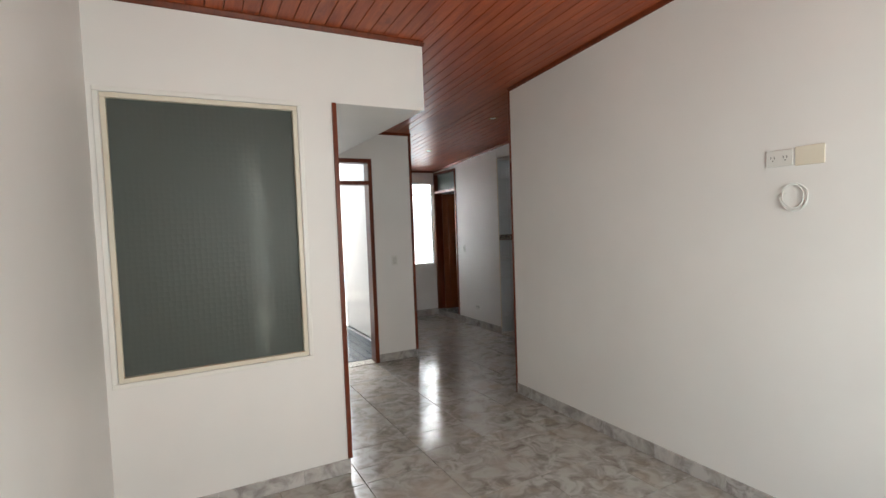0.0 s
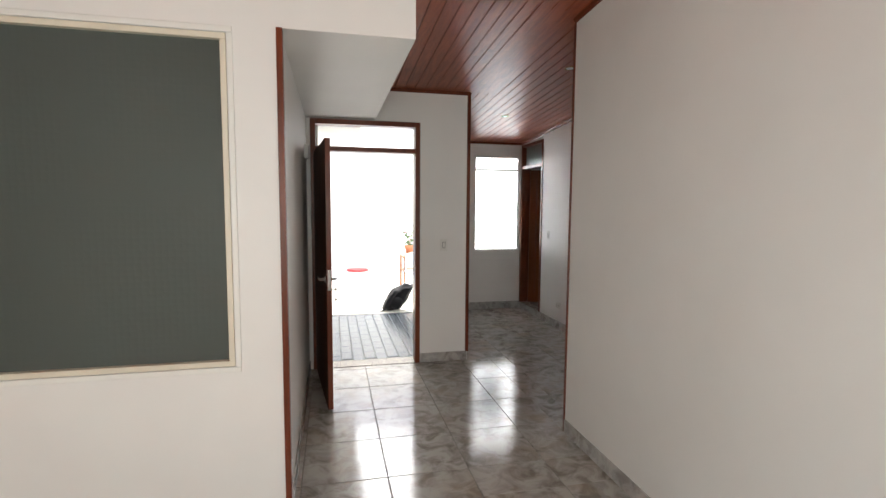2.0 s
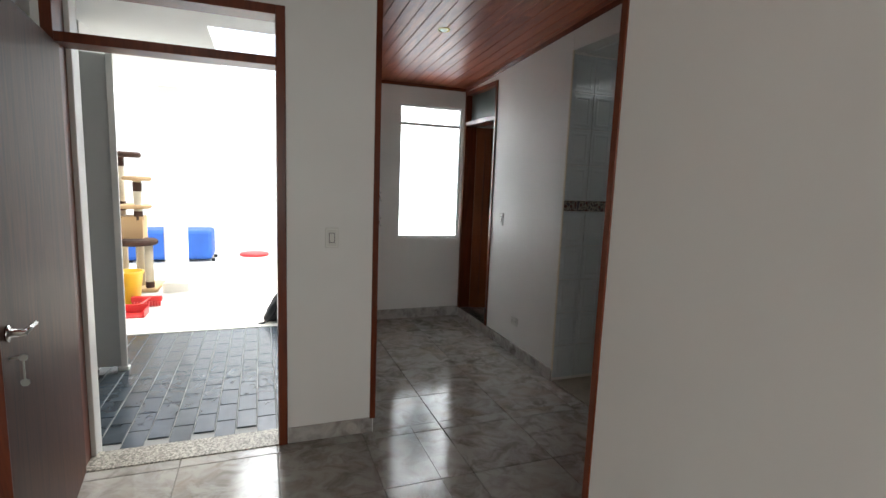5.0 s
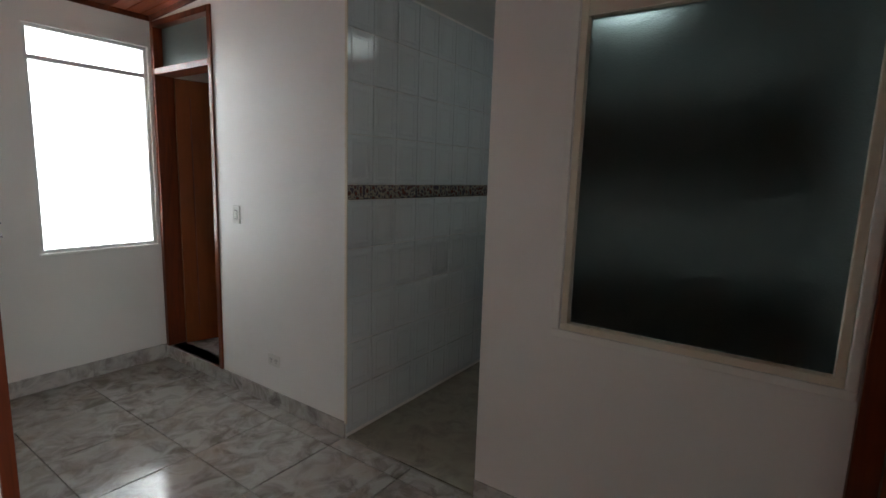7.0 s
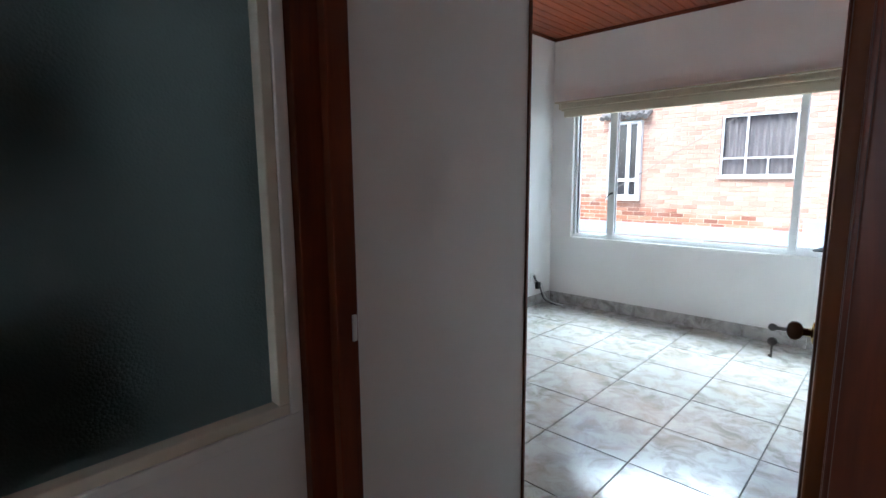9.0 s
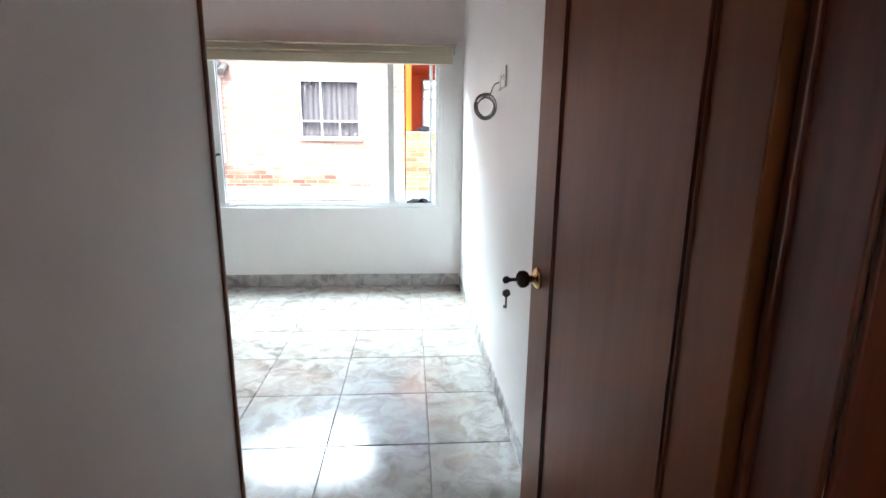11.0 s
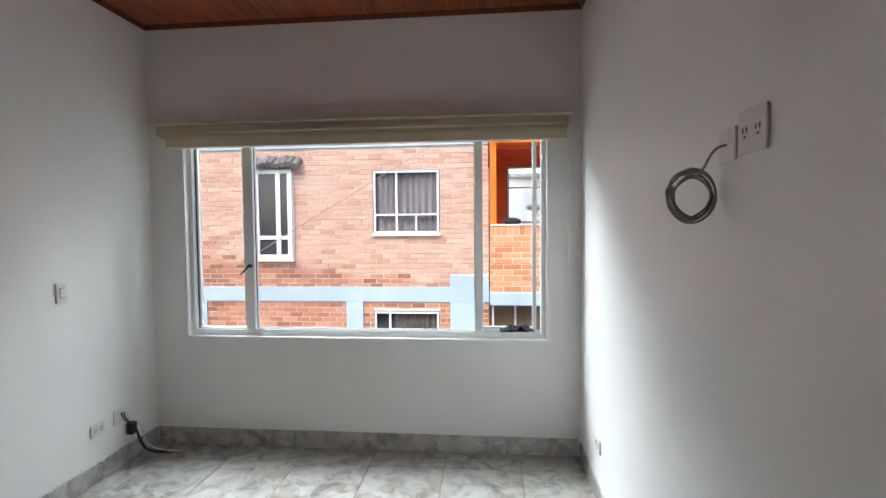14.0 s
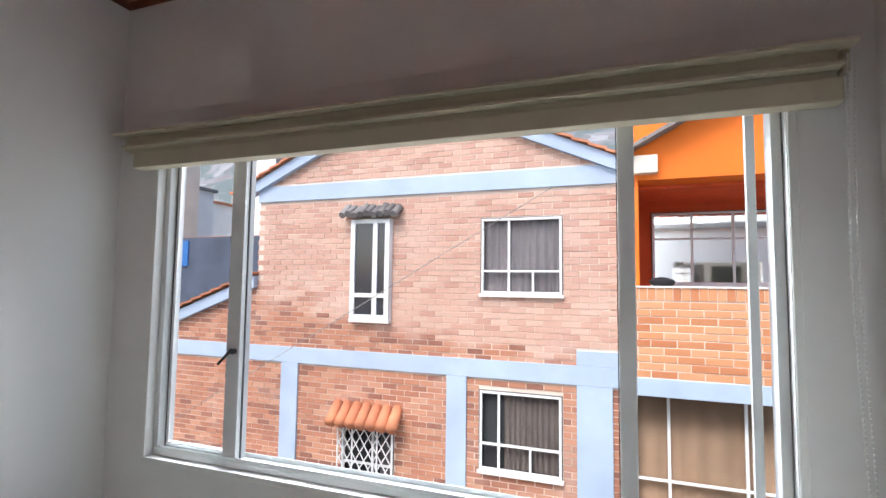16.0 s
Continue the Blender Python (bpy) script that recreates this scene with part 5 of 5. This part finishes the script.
HOLES = [(6.0, 15, 0.22, 0.49), (6.0, 6.78, 0.2, 0.70), (6.30, 6.78, GY, 0.70), (8.40, 8.72, GY, 0.3), (11.45, 11.80, GY, 0.3), (6.0, 12.41, 3.06, 3.34),
         (6.96, 8.195, 1.44, 2.63), (6.97, 8.21, -1.17, 0.04), (9.70, 10.42, 0.98, 2.72), (9.60, 10.57, -1.80, -0.55)]
brick_front(house, 6.08, 14.6, GY + 0.05, 4.7, FY, 0.25, 0.082, 0.009, HOLES, BRICK, (6.4, 10.2, 0.69, 1.6), gable)
brick_front(orange, 3.0, 6.05, 0.44, 1.42, OY, 0.30, 0.085, 0.014, [], BRICK_ORANGE, (3.9, 6.1, 0.3, 1.5), None, 8)
bm = bmesh.new()
k = 0
while 3.0 + k * 0.102 < 6.0:
    add_box(bm, 3.0 + k * 0.102, OY - 0.03, 1.44, 3.09 + k * 0.102, OY + 0.004, 1.60)
    k += 1
tagged(finish("soldier_course", bm, BRICK_ORANGE, orange), "", "", "", "stuff")

# ---- tiles of the house ----
def floor_tile(w, d):
    me = bpy.data.meshes.new("tile")
    c, t = 0.0025, 0.008
    vs = [(0, 0, -t), (w, 0, -t), (w, d, -t), (0, d, -t), (0, 0, -c), (w, 0, -c), (w, d, -c), (0, d, -c), (c, c, 0), (w - c, c, 0), (w - c, d - c, 0), (c, d - c, 0)]
    fs = [(0, 1, 5, 4), (1, 2, 6, 5), (2, 3, 7, 6), (3, 0, 4, 7), (4, 5, 9, 8), (5, 6, 10, 9), (6, 7, 11, 10), (7, 4, 8, 11), (8, 9, 10, 11)]
    me.from_pydata(vs, [], fs)
    return me


floor_ob = bpy.data.objects["floor"]
cache = {}
ROOMS = [(2.02, 5.183, 0.887, 4.817), (3.335, 5.183, 4.817, 7.215), (5.183, 6.485, 5.52, 7.215), (4.94, 6.485, 7.215, 9.64),
         (5.454, 8.533, 0.887, 4.465), (5.454, 6.47, 4.465, 5.52)]
P, GAP = 0.5, 0.002
for rx0, rx1, ry0, ry1 in ROOMS:
    i0, i1 = math.floor((rx0 - 5.373) / P), math.ceil((rx1 - 5.373) / P)
    k0, k1 = math.floor((ry0 - 7.621) / P), math.ceil((ry1 - 7.621) / P)
    for i in range(i0, i1):
        for k in range(k0, k1):
            xa, xb = 5.373 + i * P + GAP, 5.373 + (i + 1) * P - GAP
            ya, yb = 7.621 + k * P + GAP, 7.621 + (k + 1) * P - GAP
            xa, xb, ya, yb = max(xa, rx0), min(xb, rx1), max(ya, ry0), min(yb, ry1)
            if xb - xa < 0.012 or yb - ya < 0.012:
                continue
            key = (round(xb - xa, 3), round(yb - ya, 3))
            if key not in cache:
                cache[key] = floor_tile(*key)
                cache[key].materials.append(TILE)
            o = new("tile", cache[key])
            o.parent = floor_ob
            o.location = (xa, ya, 0)

pat = bpy.data.objects["floor_patio"]
me = floor_tile(0.115, 0.235)
me.materials.append(PATIO_TILE)
i, x = 0, 2.05
while x < 4.70:
    y = 7.41 - (0.12 if i % 2 else 0.0)
    while y < 9.73:
        if y > 7.36:
            o = new("tile", me)
            o.parent = pat
            o.location = (x, y, -0.02)
        y += 0.243
    x += 0.123
    i += 1

# skirting tiles
skirt = structure(new("baseboard"), "grey marbled skirting tiles along the walls")
scache = {}


def skirting(xa, ya, xb, yb, nx, ny, h=0.095):
    """Skirting tiles from a to b along a wall; (nx, ny) points into the room."""
    L = math.hypot(xb - xa, yb - ya)
    ux, uy = (xb - xa) / L, (yb - ya) / L
    s = 0.0
    while s < L - 0.01:
        w = round(min(0.498, L - s), 3)
        if (w, h) not in scache:
            m_ = piece_mesh("tile", w, 0.010, h, SKIRT, 0.002)
            scache[w, h] = m_
        o = new("tile", scache[w, h])
        o.parent = skirt
        ang = math.atan2(ny, nx) - math.pi / 2
        # the piece runs along its own x, front towards +y
        fwd = (math.cos(ang), math.sin(ang))
        start = s if fwd[0] * ux + fwd[1] * uy > 0 else s + w
        o.location = (xa + ux * start + nx * 0.010, ya + uy * start + ny * 0.010, 0.0)
        o.rotation_euler = (0, 0, ang)
        s += 0.50


skirting(5.183, 0.90, 5.183, 5.446, -1, 0)
skirting(2.03, 4.817, 3.335, 4.817, 0, -1)
skirting(2.02, 0.90, 2.02, 4.805, 1, 0)
skirting(3.335, 4.85, 3.335, 7.19, 1, 0)
skirting(4.436, 7.215, 4.94, 7.215, 0, -1)
skirting(4.94, 7.25, 4.94, 9.63, 1, 0)
skirting(4.96, 9.64, 6.475, 9.64, 0, -1, 0.11)
skirting(6.485, 7.606, 6.485, 9.63, -1, 0, 0.10)
skirting(6.485, 5.44, 6.485, 6.735, -1, 0)
skirting(5.47, 0.887, 8.52, 0.887, 0, 1, 0.12)
skirting(8.533, 0.90, 8.533, 4.455, -1, 0, 0.12)
skirting(5.454, 0.90, 5.454, 4.2, 1, 0, 0.10)
skirting(6.47, 4.465, 6.47, 5.27, -1, 0, 0.10)

# glazed wall tiles of the kitchen, with a raised panel in each and a flowered border
kn = bpy.data.objects["wall_kitchen_north"]


def wall_tile(w, h, mat, raised=True):
    me = bpy.data.meshes.new("tile")
    rects = [(0.0, 0.0), (0.003, 0.006), (0.022, 0.006), (0.030, 0.009), (0.040, 0.009), (0.046, 0.006)] if raised else [(0.0, 0.0), (0.003, 0.006)]
    vs, fs = [], []
    for inset, d in rects:
        vs += [(inset, -d, inset), (w - inset, -d, inset), (w - inset, -d, h - inset), (inset, -d, h - inset)]
    for r in range(len(rects) - 1):
        for q in range(4):
            a, b = r * 4 + q, r * 4 + (q + 1) % 4
            fs.append((a, b, b + 4, a + 4))
    n = len(vs)
    fs.append((n - 4, n - 3, n - 2, n - 1))
    me.from_pydata(vs, [], fs)
    me.materials.append(mat)
    return me


tw, thh = 0.20, 0.27
wt, bt = wall_tile(tw - 0.003, thh - 0.003, WALL_TILE), wall_tile(tw - 0.003, 0.082, BORDER, False)
rows = [0.022, 0.292, 0.562, 0.832, 1.102, 1.458, 1.728, 1.998, 2.268]
for z in rows:
    for k in range(11):
        o = new("tile", wt)
        o.parent = kn
        o.location = (6.492 + k * tw, 7.608, z)
for k in range(11):
    o = new("tile", bt)
    o.parent = kn
    o.location = (6.492 + k * tw, 7.608, 1.373)
